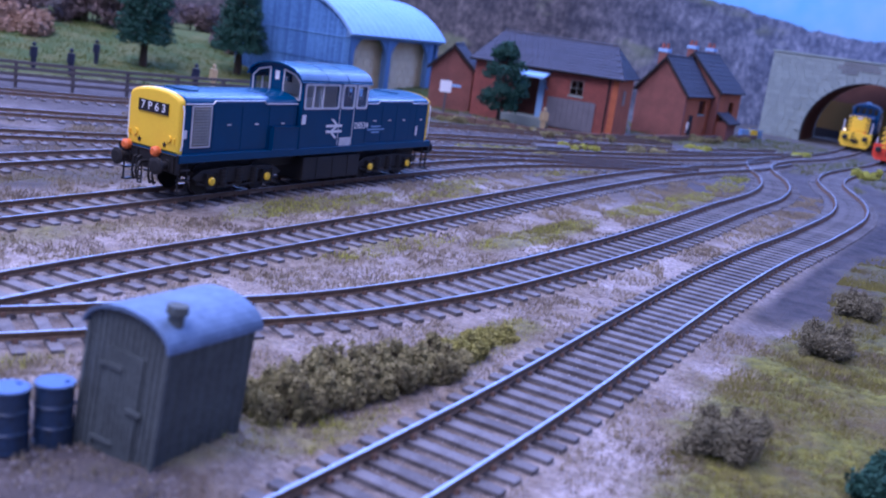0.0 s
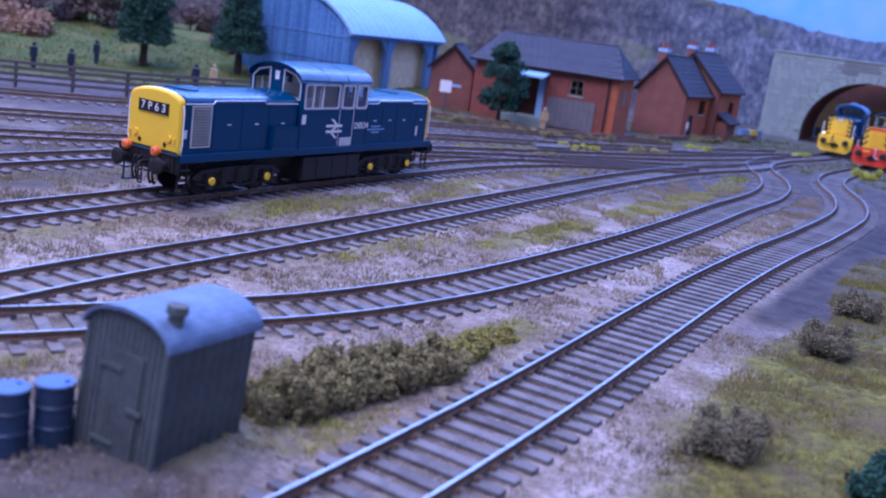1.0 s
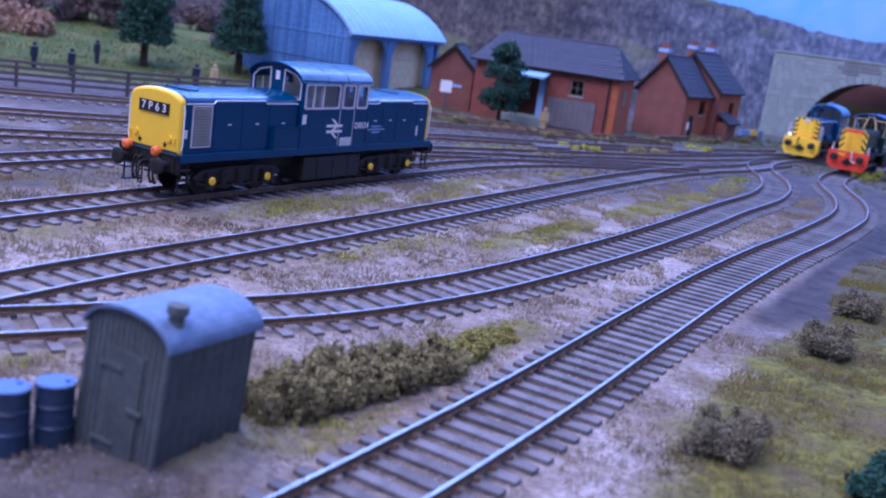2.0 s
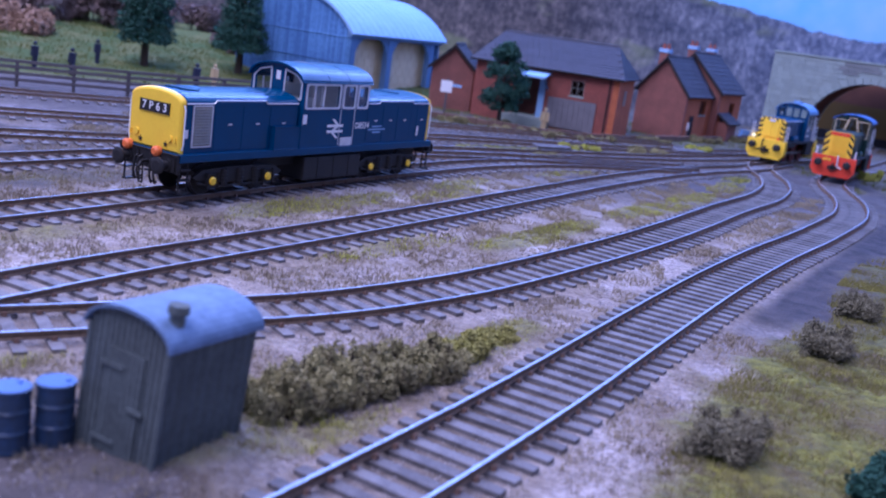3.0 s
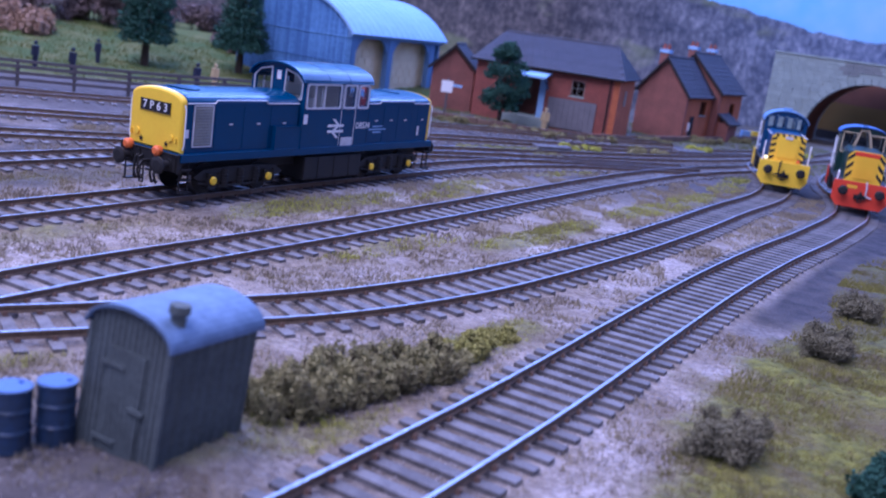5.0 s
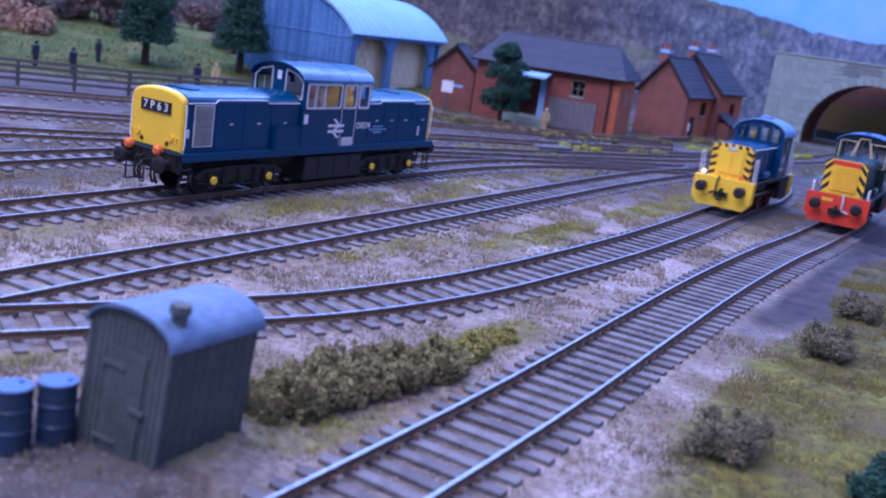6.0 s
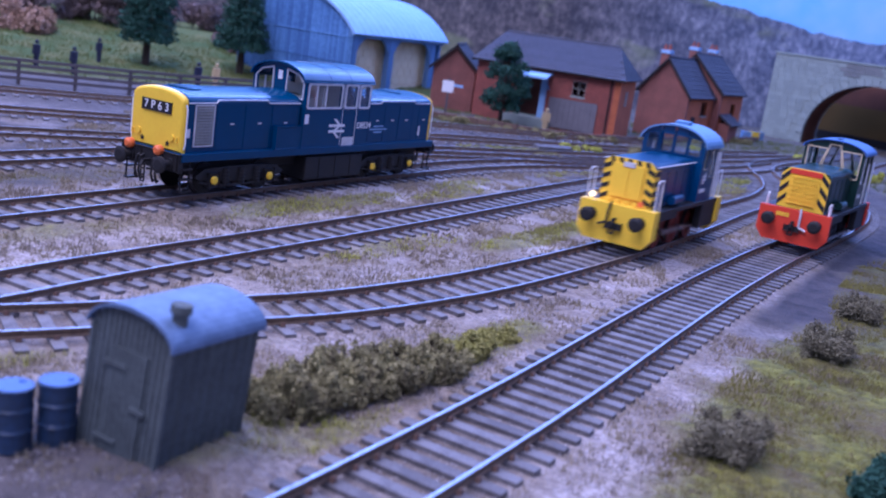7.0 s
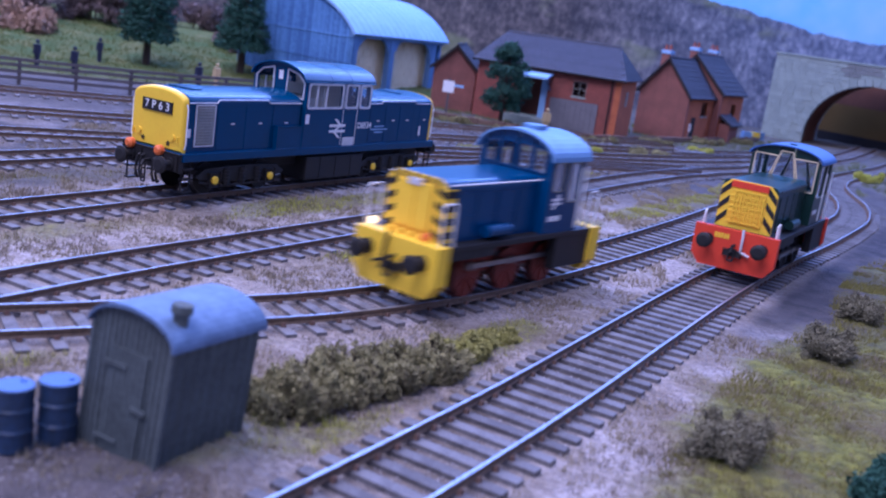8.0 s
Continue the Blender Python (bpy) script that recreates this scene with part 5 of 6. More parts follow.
def gabled_house(m, label, W, D, E, R, stacks, side_len_material=WARM_LIT_BRICK, porch=False):
    """Gable end of width W faces local -y; the ridge runs along +y for D."""
    b = thing("brick_house", m, label, "house", "brick buildings behind the yard")
    g = mesh()
    prism(g, [(0, -3), (W, -3), (W, E), (W / 2, R), (0, E)], 0, 3, "y")
    gw = part("gable_wall", g, BRICK_B, b)
    rng = random.Random(3)
    bm = mesh()
    z, row, step = -3.0, 0, 2.6
    while z < R - step:
        inset = 0 if z + step < E else (z + step - E) / (R - E) * W / 2
        x = inset - (step if row % 2 else 0)
        while x < W - inset:
            a, c = max(x + 0.12, inset), min(x + 2 * step - 0.12, W - inset)
            if c - a > 0.6:
                d = -0.3 - rng.random() * 0.2
                v = [bm.verts.new(p) for p in ((a, 0, z + 0.1), (c, 0, z + 0.1), (c, 0, z + step - 0.1), (a, 0, z + step - 0.1), (a, d, z + 0.1), (c, d, z + 0.1), (c, d, z + step - 0.1), (a, d, z + step - 0.1))]
                for f in ((4, 5, 6, 7), (0, 1, 5, 4), (1, 2, 6, 5), (2, 3, 7, 6), (3, 0, 4, 7)):
                    bm.faces.new([v[i] for i in f])
            x += 2 * step
        z += step
        row += 1
    part("brickwork", bm, BRICK_B, gw, "", "stuff")
    part("far_wall", box(mesh(), 0, 3, 3, D, -3, E), BRICK, b)
    part("rear_wall", box(mesh(), 3, W - 3, D - 3, D, -3, E), BRICK, b)
    win = (D * 0.5, D * 0.72, 26, 40)
    sw = pierced(mesh(), (3, D, -3, E), [win], W - 3, W, "x")
    s = part("side_wall", sw, side_len_material, b)
    part("window", box(mesh(), W - 1.6, W - 1.2, win[0], win[1], win[2], win[3]), GLASS, s)
    part("window_sill", box(mesh(), W - 1, W + 1, win[0] - 1, win[1] + 1, win[2] - 1.2, win[2]), STONE, s)
    part("door", box(mesh(), W - 0.4, W + 0.5, D * 0.2, D * 0.34, -3, 25, 0.2), DARK, s, "dark door")
    o = 4.0
    k = (R - E) / (W / 2)
    slope(b, (W + o, -o, E - k * o), (W + o, D + o, E - k * o), (W / 2, D + o, R + 0.6), (W / 2, -o, R + 0.6), rows=9)
    slope(b, (-o, D + o, E - k * o), (-o, -o, E - k * o), (W / 2, -o, R + 0.6), (W / 2, D + o, R + 0.6), rows=9)
    part("ridge_tiles", rod(mesh(), (W / 2, -o, R + 0.8), (W / 2, D + o, R + 0.8), 1.3, 8), SLATE, b)
    for sx in (0, 1):
        x0 = -o if not sx else W + o
        bg = mesh()
        a, c = (x0, E - k * o), (W / 2, R + 0.4)
        prism(bg, [a, c, (c[0], c[1] - 3), (a[0], a[1] - 3)], -o - 1.0, -o, "y")
        part("bargeboard", bg, DARK, b)
    for y in stacks:
        chimney(b, W / 2 - 6, y, R - 12, R + 8)
    if porch:
        p = part("porch", box(mesh(), W, W + 12, D * 0.1, D * 0.5, -3, 20, 0.3), BRICK_B, b)
        slope(b, (W + 16, D * 0.05, 19), (W + 16, D * 0.55, 19), (W - 1, D * 0.55, 30), (W - 1, D * 0.05, 30), rows=4, name="porch_roof")
    return b


gabled_house(at(-36, 1004, -4, -8), "small brown brick gabled store beside goods office", 42, 50, 44, 64, ())
gabled_house(at(177, 1046, -4, -33), "brown brick gabled house with dark slates", 54, 80, 49, 81, (3,))
gabled_house(at(210, 1112, -4, -33), "red brick house with pale-capped chimneys", 70, 72, 54, 88, (6, 62), porch=True)


# ---- stone bridge with its round arch ----
def stone_bridge():
    b = thing("stone_bridge", at(378, 1268, -4, -30), "grey stone railway bridge with a round arch", "bridge", kind="structure")
    R, CX, CR = 72.0, 118.0, 80.0          # arch radius across, centre, crown height
    X0, X1, T, D = -4.0, 330.0, 103.0, 90.0
    spring = 12.0

    def opening(k=1.0, n=28):
        return [(CX - R * k, -3)] + arc(CX, spring, R * k, 180, 0, n, (CR - spring) * k + 0 * n) + [(CX + R * k, -3)]
    ring = opening()
    face = mesh()
    for y0, y1 in ((0, 8), (D - 8, D)):
        for (u0, v0), (u1, v1) in zip(ring, ring[1:]):
            if abs(u1 - u0) > 0.01:
                prism(face, [(u0, v0), (u1, v1), (u1, T), (u0, T)], y0, y1, "y")
        prism(face, [(X0, -3), (CX - R, -3), (CX - R, T), (X0, T)], y0, y1, "y")
        prism(face, [(CX + R, -3), (X1, -3), (X1, T), (CX + R, T)], y0, y1, "y")
    bmesh.ops.remove_doubles(face, verts=face.verts, dist=0.01)
    wall = part("spandrel_wall", face, STONE, b)
    # ashlar blocks on the near face
    rng = random.Random(8)
    z, row = -3.0, 0
    while z < T - 4:
        x = X0 - rng.uniform(0, 8)
        while x < X1:
            w = rng.uniform(7, 12)
            a, c = max(x + 0.15, X0), min(x + w - 0.15, X1)
            corners = [(u, v) for u in (a, c) for v in (z, z + 4.6)]
            inside = any(v < spring and abs(u - CX) < R + 8 or v >= spring and ((u - CX) / (R + 8)) ** 2 + ((v - spring) / (CR - spring + 8)) ** 2 < 1 for u, v in corners)
            if c - a > 3 and not inside:
                # a slanting band of darker blocks above the arch
                part("stone_block", box(mesh(), a, c, -0.5 - rng.random() * 0.35, 0.2, z + 0.15, z + 4.75, 0.2), DARK_STONE if 82 < (a + c) / 2 + 0.35 * (z - 80) < 124 and z > 78 else STONE, wall)
            x += w
        z += 5.0
        row += 1
    n = 27
    for i in range(n):
        a0, a1 = radians(180 - 180 * i / n - 0.3), radians(180 - 180 * (i + 1) / n + 0.3)
        q = [(CX + (R + g) * math.cos(a), spring + (CR - spring + g) * math.sin(a)) for g, a in ((0, a0), (0, a1), (8, a1), (8, a0))]
        part("voussoir", prism(mesh(), q, -1.8, 0.2, "y"), STONE, wall)
    lining = mesh()
    outer = [(CX + (u - CX) * 1.05, v * 1.05 if v > 0 else v) for u, v in ring]
    for i in range(len(ring) - 1):
        prism(lining, [ring[i], ring[i + 1], outer[i + 1], outer[i]], 8.2, D - 8.2, "y")
    part("arch_lining", lining, mat("sooty_brown_brick", (0.21, 0.08, 0.042), 0.9, color2=(0.10, 0.04, 0.025), scale=40, amount=0.9), b, "sooty brown brick arch lining")
    part("parapet_coping", box(mesh(), X0 - 1.5, X1, -1.6, 9, T, T + 2.4, 0.4), STONE, b)
    part("deck", box(mesh(), X0, X1, 8.2, D - 8.2, T - 12, T - 8), STONE, b)
    part("end_wall", box(mesh(), X0, X0 + 8, 8.2, D - 8.2, -3, T - 0.5), STONE, b)
    # cutting wall beyond the arch
    back = thing("cutting_wall", at(690, 1180, -4, 135), "ochre retaining wall beyond the bridge arch", "wall", kind="structure")
    part("wall_base", box(mesh(), 0, 340, 0, 10, -3, 12, 0.3), DARK, back)
    part("wall_face", box(mesh(), 0, 340, 1, 10, 12, 50, 0.3), mat("ochre_render", (0.19, 0.105, 0.022), 0.9, scale=30), back)
    part("wall_top", box(mesh(), 0, 340, 2, 10, 50, 100, 0.3), bpy.data.materials["sooty_brown_brick"], back)


stone_bridge()


# ---- fence along the field ----
def fence():
    f = thing("fence", at(0, 0), "dark weathered timber post and rail fence", "fence")
    line = spline([(-520, 600), (-420, 648), (-326, 699), (-246, 738), (-182, 790), (-120, 850)], 2.0)
    s = 0.0
    tops = []
    while s < 2 * (len(line) - 1):
        p, h = path_at(line, s)
        z = -4.5
        post = box(mesh(), -1.2, 1.2, -1.2, 1.2, 0, 19, 0.2)
        ob = part("post", post, FENCE, f)
        ob.matrix_basis = at(p[0], p[1], z, h)
        tops.append((p, h))
        s += 38.0
    for (a, _), (c, _) in zip(tops, tops[1:]):
        for z in (1.0, 5.5, 10.0, 14.0):
            bm = mesh()
            d = Vector((c[0] - a[0], c[1] - a[1], 0)).normalized()
            nn = Vector((d.y, -d.x, 0))
            v = []
            for p in (a, c):
                for k, zz in ((1.2, -1.1), (2.0, -1.1), (2.0, 1.1), (1.2, 1.1)):
                    v.append(bm.verts.new((p[0] + nn.x * k, p[1] + nn.y * k, z + zz)))
            for q in ((0, 1, 2, 3), (7, 6, 5, 4), (0, 4, 5, 1), (1, 5, 6, 2), (2, 6, 7, 3), (3, 7, 4, 0)):
                bm.faces.new([v[i] for i in q])
            bmesh.ops.recalc_face_normals(bm, faces=bm.faces)
            part("rail", bm, FENCE, f)


fence()


# ---- figurines: plain turned shapes ----
def figurine(x, y, z, coat, label):
    bm = mesh()
    rod(bm, (0, -1.0, 0), (0, -1.2, 10.5), 1.3, 10, 1.6)
    rod(bm, (0, 1.0, 0), (0, 1.2, 10.5), 1.3, 10, 1.6)
    rod(bm, (0, 0, 10.2), (0, 0, 18.6), 2.7, 12, 3.1)
    bmesh.ops.create_uvsphere(bm, u_segments=12, v_segments=8, radius=1.7, matrix=Matrix.Translation((0, 0, 21)))
    for s in (-1, 1):
        rod(bm, (0, s * 3.3, 18), (0.8, s * 3.6, 10.5), 0.95, 8)
    ob = part("figurine", bm, coat, None)
    ob.matrix_world = at(x, y, z, 240)
    tagged(ob, label, "figurine", "figurines by the fence")


NAVY = mat("navy_cloth", (0.015, 0.02, 0.05), 0.8)
SAND = mat("sand_cloth", (0.5, 0.38, 0.2), 0.8)


# ---- yard edge and lineside items ----
def low_wall():
    w = thing("low_wall", at(0, 0), "low brown stone edging wall along the yard", "wall", kind="structure")
    line = spline([(-60, 905), (10, 893), (60, 884), (110, 896), (153, 930), (224, 1012), (290, 1090), (345, 1165)], 2.0)
    rng = random.Random(11)
    s = 0.0
    while s < 2 * (len(line) - 1) - 12:
        ln = rng.uniform(9, 13)
        p, h = path_at(line, s + ln / 2)
        ob = part("stone_block", box(mesh(), -ln / 2 + 0.2, ln / 2 - 0.2, -2, 2, -2, 5.5 + rng.uniform(-0.5, 0.5), 0.4), BROWN_STONE, w)
        ob.matrix_basis = at(p[0], p[1], -4, h)
        s += ln


BROWN_STONE = mat("brown_stone", (0.16, 0.10, 0.07), 0.9, color2=(0.09, 0.06, 0.05), per_object=0.5)
low_wall()


def notice_board(x, y, rz):
    n = thing("notice_board", at(x, y, -4, rz), "white notice board on a timber post", "sign")
    part("post", box(mesh(), -1, 1, -1, 1, 0, 33, 0.2), FENCE, n)
    part("board", box(mesh(), -6, 5, -1.6, -1.0, 20, 31, 0.2), WHITE, n)
    part("arm", box(mesh(), 5, 14, -1.4, -0.8, 26, 28.5, 0.2), SHEET_ROOF, n)


notice_board(-18, 955, -10)


def timber_stack(x, y, rz):
    t = thing("timber_stack", at(x, y, -4.3, rz), "stack of old dark sleepers beside the track", "timber", "sleeper stacks")
    for k in range(3):
        for j in range(2):
            part("sleeper", box(mesh(), -17 + k, 16 + k, -5.5 + k * 3.7, -2.2 + k * 3.7, j * 2.2, j * 2.2 + 2.0, 0.2), SLEEPER, t)


timber_stack(72, 772, 32)
timber_stack(205, 892, 30)


def crate(x, y, rz, material, label):
    c = thing("crate", at(x, y, -4.2, rz), label, "crate", "crates by the houses")
    part("body", box(mesh(), -5, 5, -4, 4, 0, 9, 0.3), material, c)
    for z in (0.6, 4.2, 7.8):
        part("slat", box(mesh(), -5.3, 5.3, -4.5, -4.0, z, z + 1.6, 0.1), material, c)


crate(330, 1172, 10, SHEET_ROOF, "pale blue wooden crate beside the house")
crate(341, 1180, 30, YELLOW, "bright yellow crate beside the house")
crate(350, 1190, 0, POST_BLUE, "blue wooden crate near the bridge")
# ---- trees, bushes, grass, grit ----
def fir(x, y, z, height, spread, seed, label):
    rng = random.Random(seed)
    t = thing("fir_tree", at(x, y, z), label, "tree", "dark conifers")
    tr = mesh()
    rod(tr, (0, 0, -3), (0, 0, height * 0.9), height * 0.035, 9, height * 0.01)
    lm = []
    bm = mesh()
    n = 13
    for k in range(n):
        f = k / (n - 1)
        zc = height * (0.24 + 0.72 * f)
        r = spread * (1.0 - 0.72 * f ** 1.4) * rng.uniform(0.85, 1.1)
        m = 7 if f < 0.8 else 4
        for j in range(m):
            a = 2 * math.pi * (j + rng.random() * 0.6) / m + k
            tip = (math.cos(a) * r, math.sin(a) * r, zc - r * 0.12)
            rod(tr, (0, 0, zc), tip, 0.7, 5, 0.2)
            lm.append((tip[0] * 0.62, tip[1] * 0.62, zc - r * 0.05, r * 0.42, r * 0.42, height * 0.055))
    part("trunk", tr, TRUNK, t)
    part("crown", leaves(bm, rng, lm, 9500, 1.5), FIR, t, "dense dark green needles")


fir(-318, 985, -2, 118, 34, 1, "dark green model conifer on bare trunk behind fence")
fir(-236, 1035, 0, 118, 29, 2, "dark green model conifer beside goods shed")


def round_tree(x, y, z, height, seed):
    rng = random.Random(seed)
    t = thing("evergreen_tree", at(x, y, z), "bushy blue-green model tree before goods office", "tree")
    tr = mesh()
    rod(tr, (0, 0, -3), (0, 0, height * 0.8), 2.2, 9, 0.8)
    lm = []
    for k in range(46):
        f = rng.random()
        a = rng.uniform(0, 6.28)
        r = 22 * math.sin(math.pi * (0.18 + 0.78 * f)) * rng.uniform(0.5, 1)
        c = (math.cos(a) * r, math.sin(a) * r, height * (0.2 + 0.72 * f))
        rod(tr, (0, 0, c[2] * 0.8), c, 0.6, 5, 0.2)
        lm.append((*c, 8.0, 8.0, 6.0))
    part("trunk", tr, TRUNK, t)
    part("crown", leaves(mesh(), rng, lm, 8000, 1.3), FIR, t, "blue-green clumped leaves")


round_tree(33, 905, -4, 78, 4)


def bush(name, x, y, z, blobs, count, size, material, label, seed, group=""):
    rng = random.Random(seed)
    t = thing(name, at(x, y, z), label, "bush", group)
    st = mesh()
    for b in blobs:
        for _ in range(4):
            rod(st, (b[0] * 0.4, b[1] * 0.4, -1.5), (b[0] + rng.uniform(-b[3], b[3]) * 0.5, b[1] + rng.uniform(-b[4], b[4]) * 0.5, b[2] + b[5] * 0.5), 0.35, 5, 0.12)
    part("woody_base", st, TRUNK, t)
    part("foliage", leaves(mesh(), rng, blobs, count, size), material, t)


def lumps(rng, length, width, height, head, n, small=3.2, large=5.5):
    c, s = math.cos(radians(head)), math.sin(radians(head))
    out = []
    for _ in range(n):
        u, v = rng.uniform(-length, length), rng.uniform(-width, width)
        h = height * rng.uniform(0.55, 1.0)
        out.append((u * c - v * s, u * s + v * c, h * rng.uniform(0.2, 0.75), rng.uniform(small, large), rng.uniform(small, large), min(h * 0.55, large)))
    return out


for i, (x, y, ln, wd, ht, n) in enumerate([(-33, 204, 8, 7, 14, 13), (-26, 211, 9, 7.5, 13.5, 13), (-18, 221, 9, 7.5, 14.5, 13), (-8, 231, 9, 7, 12, 12), (2, 242, 8, 6.5, 11.5, 12), (9, 258, 7, 5, 7.5, 9), (17, 276, 7, 4, 4.5, 8)]):
    bush("scrub_bush", x, y, -4.5, lumps(random.Random(20 + i), ln, wd, ht, 52, n * 4, 1.3, 3.3), 16000, 0.42, MOSSY if i > 4 else SCRUB, "olive-brown scrub bush between the tracks", 30 + i, "scrub between the tracks")
for i, (x, y, w, h) in enumerate([(72, 219, 11.5, 12.0), (128, 311, 11.0, 12.5), (161, 370, 10.0, 10.0)]):
    bush("heather_bush", x, y, -4.5, [(0, 0, h * 0.30, w * 0.8, w * 0.62, h * 0.42)] + lumps(random.Random(40 + i), w * 0.85, w * 0.65, h, 60, 80, 1.6, 3.0), 24000, 0.36, HEATHER, "rounded grey-brown heather bush on the grass", 50 + i, "heather bushes")
bush("dark_shrub", 104, 201, -4.5, lumps(random.Random(60), 6, 6, 11, 60, 9), 5000, 0.7, FIR, "dark green shrub at the grass edge", 61)


def yard_soil(x, y):
    """The bare dark soil outside the front line."""
    return x - 0.57 * (y - 180) > 14 and y > 320


def blades(name, label, material, count, seed, tall, test, xr, yr):
    rng = random.Random(seed)
    verts, faces = [], []
    tries = np.random.RandomState(seed)
    X, Y = tries.uniform(*xr, count), tries.uniform(*yr, count)
    D = track_distance(X, Y)
    G = grass_amount(X, Y)
    Z = level(X, Y, D)
    for x, y, d, g, z in zip(X, Y, D, G, Z):
        if d < 17 or not test(rng, g, x, y):
            continue
        h, a = tall * rng.uniform(0.5, 1.3), rng.uniform(0, 6.28)
        for _ in range(3):
            a += 2.1
            bx, by = x + rng.uniform(-0.5, 0.5), y + rng.uniform(-0.5, 0.5)
            w = 0.10 + 0.0003 * y
            lean = rng.uniform(0.1, 0.7) * h
            k = len(verts)
            verts += [((bx - math.sin(a) * w) * MM, (by + math.cos(a) * w) * MM, (z - 0.8) * MM), ((bx + math.sin(a) * w) * MM, (by - math.cos(a) * w) * MM, (z - 0.8) * MM), ((bx + math.cos(a) * lean) * MM, (by + math.sin(a) * lean) * MM, (z + h) * MM)]
            faces.append((k, k + 1, k + 2))
    me = bpy.data.meshes.new(name)
    me.from_pydata(verts, [], faces)
    me.materials.append(material)
    tagged(new(name, me), label, "grass", kind="stuff")


blades("grass_tufts", "yellow-green static grass tufts", TUFT, 190000, 3, 1.5, lambda r, g, x, y: g > 0.3 and r.random() < (g - 0.2) * (0.35 + 0.9 * max(0, noise.noise(Vector((x * 0.08, y * 0.08, 0))))), (-220, 260), (150, 760))
blades("dry_grass", "dry straw-brown grass between the tracks", STRAW, 320000, 4, 1.25, lambda r, g, x, y: not yard_soil(x, y) and noise.noise(Vector((x * 0.045, y * 0.045, 3.0))) + 0.5 * g > -0.16 and r.random() < 0.25 + 0.9 * max(0, 0.3 + noise.noise(Vector((x * 0.2, y * 0.2, 1.0)))), (-220, 260), (150, 700))
blades("moss_grass", "bright lime green mossy grass patches", LIME, 190000, 8, 1.7, lambda r, g, x, y: g > 0.22 and x - 0.57 * (y - 180) < -17 and r.random() < g * (0.25 + 1.6 * max(0, noise.noise(Vector((x * 0.13, y * 0.13, 5.0))))), (-100, 235), (180, 760))
blades("verge_turf", "dense olive static grass on the verge", TUFT, 150000, 12, 1.25, lambda r, g, x, y: g > 0.4 and r.random() < 0.35 + 1.3 * max(0, noise.noise(Vector((x * 0.1, y * 0.1, 9.0)))), (30, 230), (150, 480))
blades("far_grass", "short green field grass", MEADOW, 60000, 5, 2.6, lambda r, g, x, y: g > 0.3 and r.random() < 0.7 * g, (-560, 420), (700, 1180))


def grit():
    rng = np.random.RandomState(9)
    n = 26000
    X = np.concatenate([rng.uniform(-110, 130, n), rng.uniform(-200, 240, n // 2)])
    Y = np.concatenate([rng.uniform(130, 340, n), rng.uniform(300, 560, n // 2)])
    D = track_distance(X, Y)
    Z = level(X, Y, D)
    G = grass_amount(X, Y)
    verts, faces = [], []
    for x, y, d, z, g in zip(X, Y, D, Z, G):
        if g > 0.5 or yard_soil(x, y) or noise.noise(Vector((x * 0.05, y * 0.05, 7))) < -0.15:
            continue
        r = rng.uniform(0.14, 0.42) * (1.7 if rng.rand() < 0.03 else 1)
        if abs(d - GAUGE / 2) < 1.2:
            continue
        k = len(verts)
        base = z + 0.1
        p = rng.normal(0, 1, (4, 3))
        p /= np.linalg.norm(p, axis=1)[:, None]
        p = np.array([(1, 0, -0.4), (-0.6, 0.8, -0.4), (-0.5, -0.8, -0.3), (0.1, 0.1, 0.9)]) + p * 0.35
        verts += [((x + q[0] * r) * MM, (y + q[1] * r) * MM, (base + q[2] * r) * MM) for q in p]
        faces += [(k, k + 2, k + 1), (k, k + 1, k + 3), (k + 1, k + 2, k + 3), (k + 2, k, k + 3)]
    me = bpy.data.meshes.new("ballast_stones")
    me.from_pydata(verts, [], faces)
    me.materials.append(GRIT)
    tagged(new("ballast_stones", me), "loose pale ballast chippings", "ballast", kind="stuff")


grit()

figurine(-359, 829, -3, NAVY, "small dark-coated figurine by the fence")
figurine(-326, 825, -4, NAVY, "small figurine leaning at the fence")
figurine(-352, 951, -3, NAVY, "small blue-coated figurine on the field")
figurine(-228, 847, -4, NAVY, "small dark figurine at the fence")
figurine(-218, 868, -4, SAND, "small sand-coated figurine at the fence")

figurine(74, 903, -4, SAND, "small sand-coated figurine by the office")
figurine(228, 1030, -4, WHITE, "small white-coated figurine before the house")

# hedges and winter scrub at the back of the field, and rough growth in the yard
rngb = random.Random(77)
for i, (x, y, z, w, h, n, m) in enumerate([(-462, 1040, 0, 26, 34, 12, STRAW_BUSH), (-560, 1040, 0, 36, 40, 12, STRAW_BUSH), (-520, 1110, 4, 60, 110, 34, SCRUB_BROWN), (-425, 1150, 6, 44, 100, 24, SCRUB_BROWN), (-350, 1250, 12, 30, 55, 10, SCRUB_BROWN), (-262, 1150, 2, 24, 40, 10, SCRUB_BROWN)]):
    bl = [(rngb.uniform(-w, w), rngb.uniform(-20, 20), rngb.uniform(0.2, 0.8) * h, 15, 13, 14) for _ in range(n)]
    bush("winter_thicket", x, y, z, bl, 9000, 2.2, m, "bare brown winter thicket behind the field", 80 + i, "winter thickets")
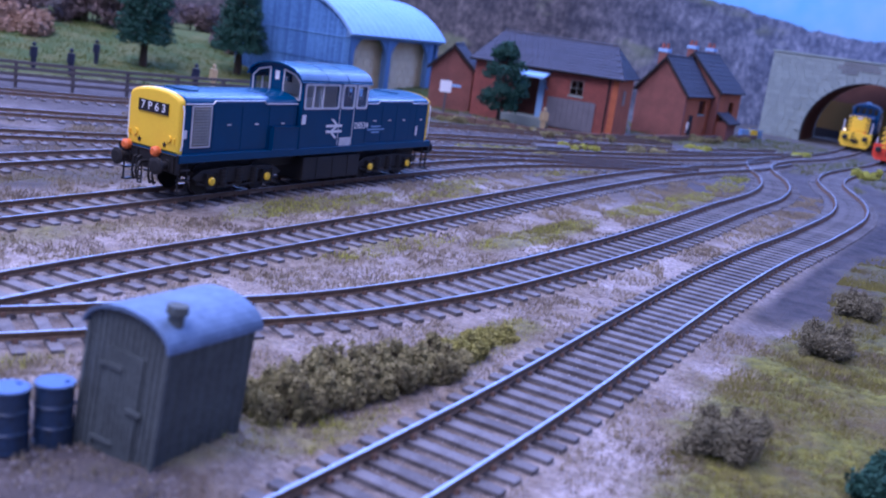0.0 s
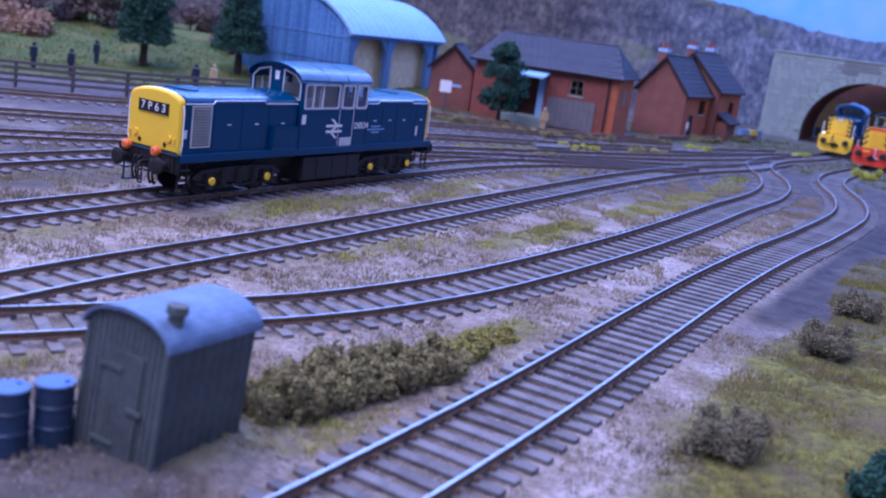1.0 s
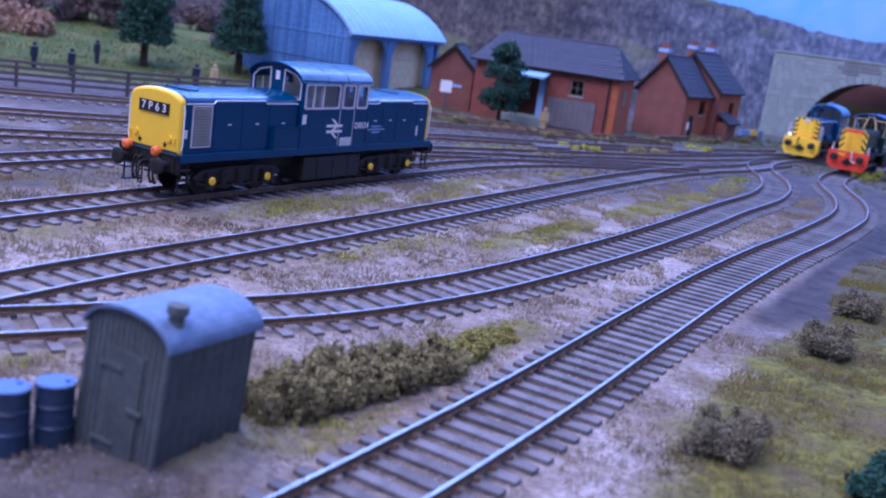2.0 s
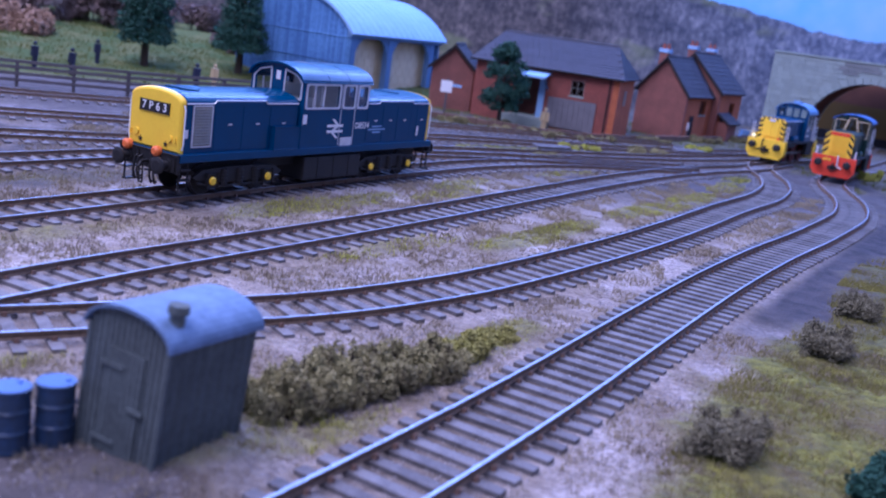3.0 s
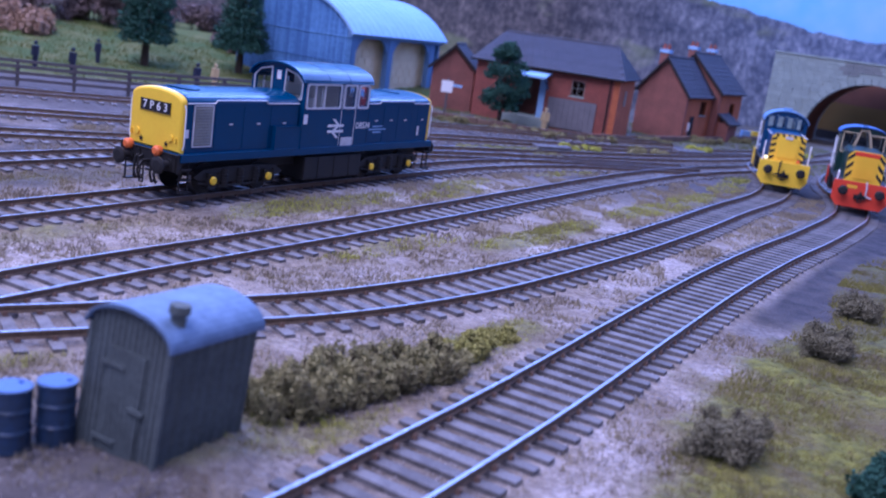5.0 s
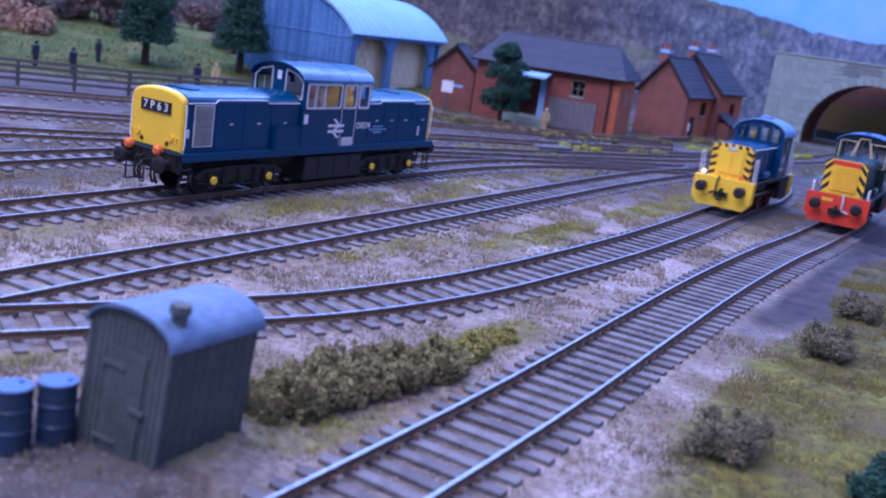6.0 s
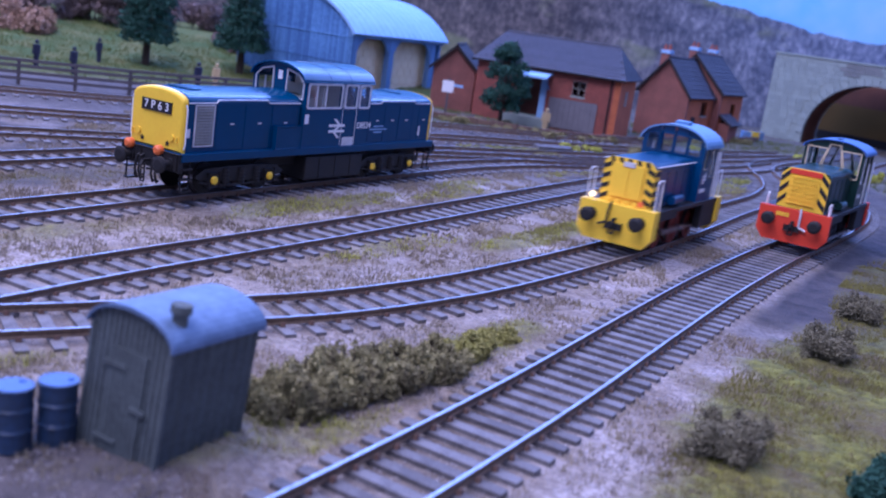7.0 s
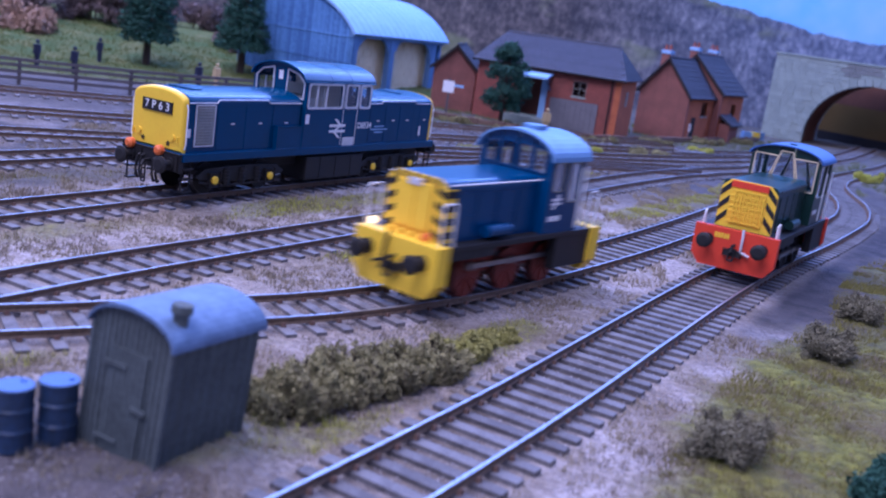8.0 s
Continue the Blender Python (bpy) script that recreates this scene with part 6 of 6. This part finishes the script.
for i, (x, y, w, h) in enumerate([(99, 800, 20, 5), (156, 832, 20, 8), (222, 918, 18, 6), (340, 1000, 10, 6), (360, 875, 16, 10), (395, 905, 22, 16), (20, 905, 24, 7), (-8, 880, 16, 6), (-48, 892, 22, 9), (45, 868, 24, 6), (88, 862, 20, 7), (130, 890, 18, 6), (182, 945, 20, 7), (250, 1025, 20, 7), (300, 1090, 16, 7), (60, 715, 16, 4)]):
    bush("rough_tuft", x, y, -4.3, lumps(random.Random(90 + i), w, 5, h, 30, 9), 2200, 1.1, LIME if i in (0, 2, 3, 4) else SCRUB, "low tuft of rough lineside growth" if i not in (1, 5) else "low dark lineside bramble", 95 + i, "lineside growth")


# ---- painted backdrop: hillside and sky boards ----
def backdrop():
    def ridge(x):
        return 160 + 34 * math.tanh((330 - x) / 180) + (x < 150) * 0.12 * (150 - x) + 5 * noise.noise(Vector((x * 0.02, 0, 1))) + 3 * noise.noise(Vector((x * 0.09, 0, 2))) - max(0, x - 640) * 0.02
    hill = mesh()
    xs = range(-1400, 1501, 6)
    rows = 40
    grid = []
    for x in xs:
        t = ridge(x)
        y = 1420 + 0.00016 * (x - 100) ** 2 * -0.6
        grid.append([hill.verts.new((x, y + 46 * (k / rows), -10 + (t + 10) * k / rows + (2.5 * noise.noise(Vector((x * 0.11, 5, k * 0.2))) if k == rows else 0))) for k in range(rows + 1)])
    for a, b in zip(grid, grid[1:]):
        for k in range(rows):
            hill.faces.new((a[k], b[k], b[k + 1], a[k + 1]))
    m = bpy.data.materials.new("wooded_hillside")
    m.use_nodes = True
    n, l = m.node_tree.nodes, m.node_tree.links
    b = n["Principled BSDF"]
    tc = n.new("ShaderNodeTexCoord")

    def nz(scale, stretch, detail=6):
        mp = n.new("ShaderNodeMapping")
        mp.inputs["Scale"].default_value = stretch
        l.new(tc.outputs["Object"], mp.inputs[0])
        t = n.new("ShaderNodeTexNoise")
        t.inputs["Scale"].default_value, t.inputs["Detail"].default_value, t.inputs["Roughness"].default_value = scale, detail, 0.65
        l.new(mp.outputs[0], t.inputs["Vector"])
        return t.outputs[0]

    def ramp(sock, stops):
        r = n.new("ShaderNodeValToRGB")
        r.color_ramp.elements[0].position, r.color_ramp.elements[0].color = stops[0][0], (*stops[0][1], 1)
        r.color_ramp.elements[1].position, r.color_ramp.elements[1].color = stops[-1][0], (*stops[-1][1], 1)
        for p, c in stops[1:-1]:
            r.color_ramp.elements.new(p).color = (*c, 1)
        l.new(sock, r.inputs[0])
        return r.outputs[0]
    woods = ramp(nz(150, (1, 1, 0.55), 7), [(0.32, (0.056, 0.058, 0.064)), (0.5, (0.10, 0.099, 0.105)), (0.68, (0.19, 0.18, 0.172))])
    fields = ramp(nz(60, (1, 1, 2)), [(0.3, (0.13, 0.15, 0.06)), (0.7, (0.24, 0.24, 0.13))])
    dark = ramp(nz(26, (1, 1, 1.4), 5), [(0.36, (0.55, 0.56, 0.60)), (0.5, (0.85, 0.82, 0.80)), (0.66, (1.25, 1.18, 1.10))])
    place = n.new("ShaderNodeSeparateXYZ")
    l.new(tc.outputs["Object"], place.inputs[0])
    shift = n.new("ShaderNodeMapRange")
    shift.inputs[1].default_value, shift.inputs[2].default_value = 0.12, 0.58
    l.new(place.outputs[0], shift.inputs[0])
    haze = ramp(shift.outputs[0], [(0.0, (0.95, 0.86, 0.78)), (1.0, (1.8, 2.1, 2.5))])
    tone = n.new("ShaderNodeMix")
    tone.data_type, tone.blend_type = "RGBA", "MULTIPLY"
    tone.inputs[0].default_value = 1.0
    l.new(woods, tone.inputs[6])
    l.new(dark, tone.inputs[7])
    far = n.new("ShaderNodeMix")
    far.data_type, far.blend_type = "RGBA", "MULTIPLY"
    far.inputs[0].default_value = 1.0
    l.new(tone.outputs[2], far.inputs[6])
    l.new(haze, far.inputs[7])
    woods = far.outputs[2]
    fac = ramp(nz(7, (1, 1, 2.2), 3), [(0.60, (0, 0, 0)), (0.70, (0.6, 0.6, 0.6))])
    mx = n.new("ShaderNodeMix")
    mx.data_type = "RGBA"
    l.new(fac, mx.inputs[0])
    l.new(woods, mx.inputs[6])
    l.new(fields, mx.inputs[7])
    l.new(mx.outputs[2], b.inputs["Base Color"])
    b.inputs["Roughness"].default_value = 0.95
    b.inputs["Specular IOR Level"].default_value = 0.1
    tagged(part("backdrop_hill", hill, m), "painted backdrop of a bare wooded hillside", "backdrop", kind="structure")
    sky = mesh()
    ys = [(x, 1500 - 0.0001 * (x - 100) ** 2) for x in range(-1500, 1601, 50)]
    low = [sky.verts.new((x, y, -10)) for x, y in ys]
    top = [sky.verts.new((x, y, 620)) for x, y in ys]
    for i in range(len(ys) - 1):
        sky.faces.new((low[i], low[i + 1], top[i + 1], top[i]))
    tagged(part("backdrop_sky", sky, mat("painted_sky", (0.22, 0.58, 0.92), 0.9, color2=(0.42, 0.68, 0.92), scale=4, fine=16, amount=0.9, bump=0)), "painted pale blue sky board", "backdrop", kind="structure")


backdrop()
motions()
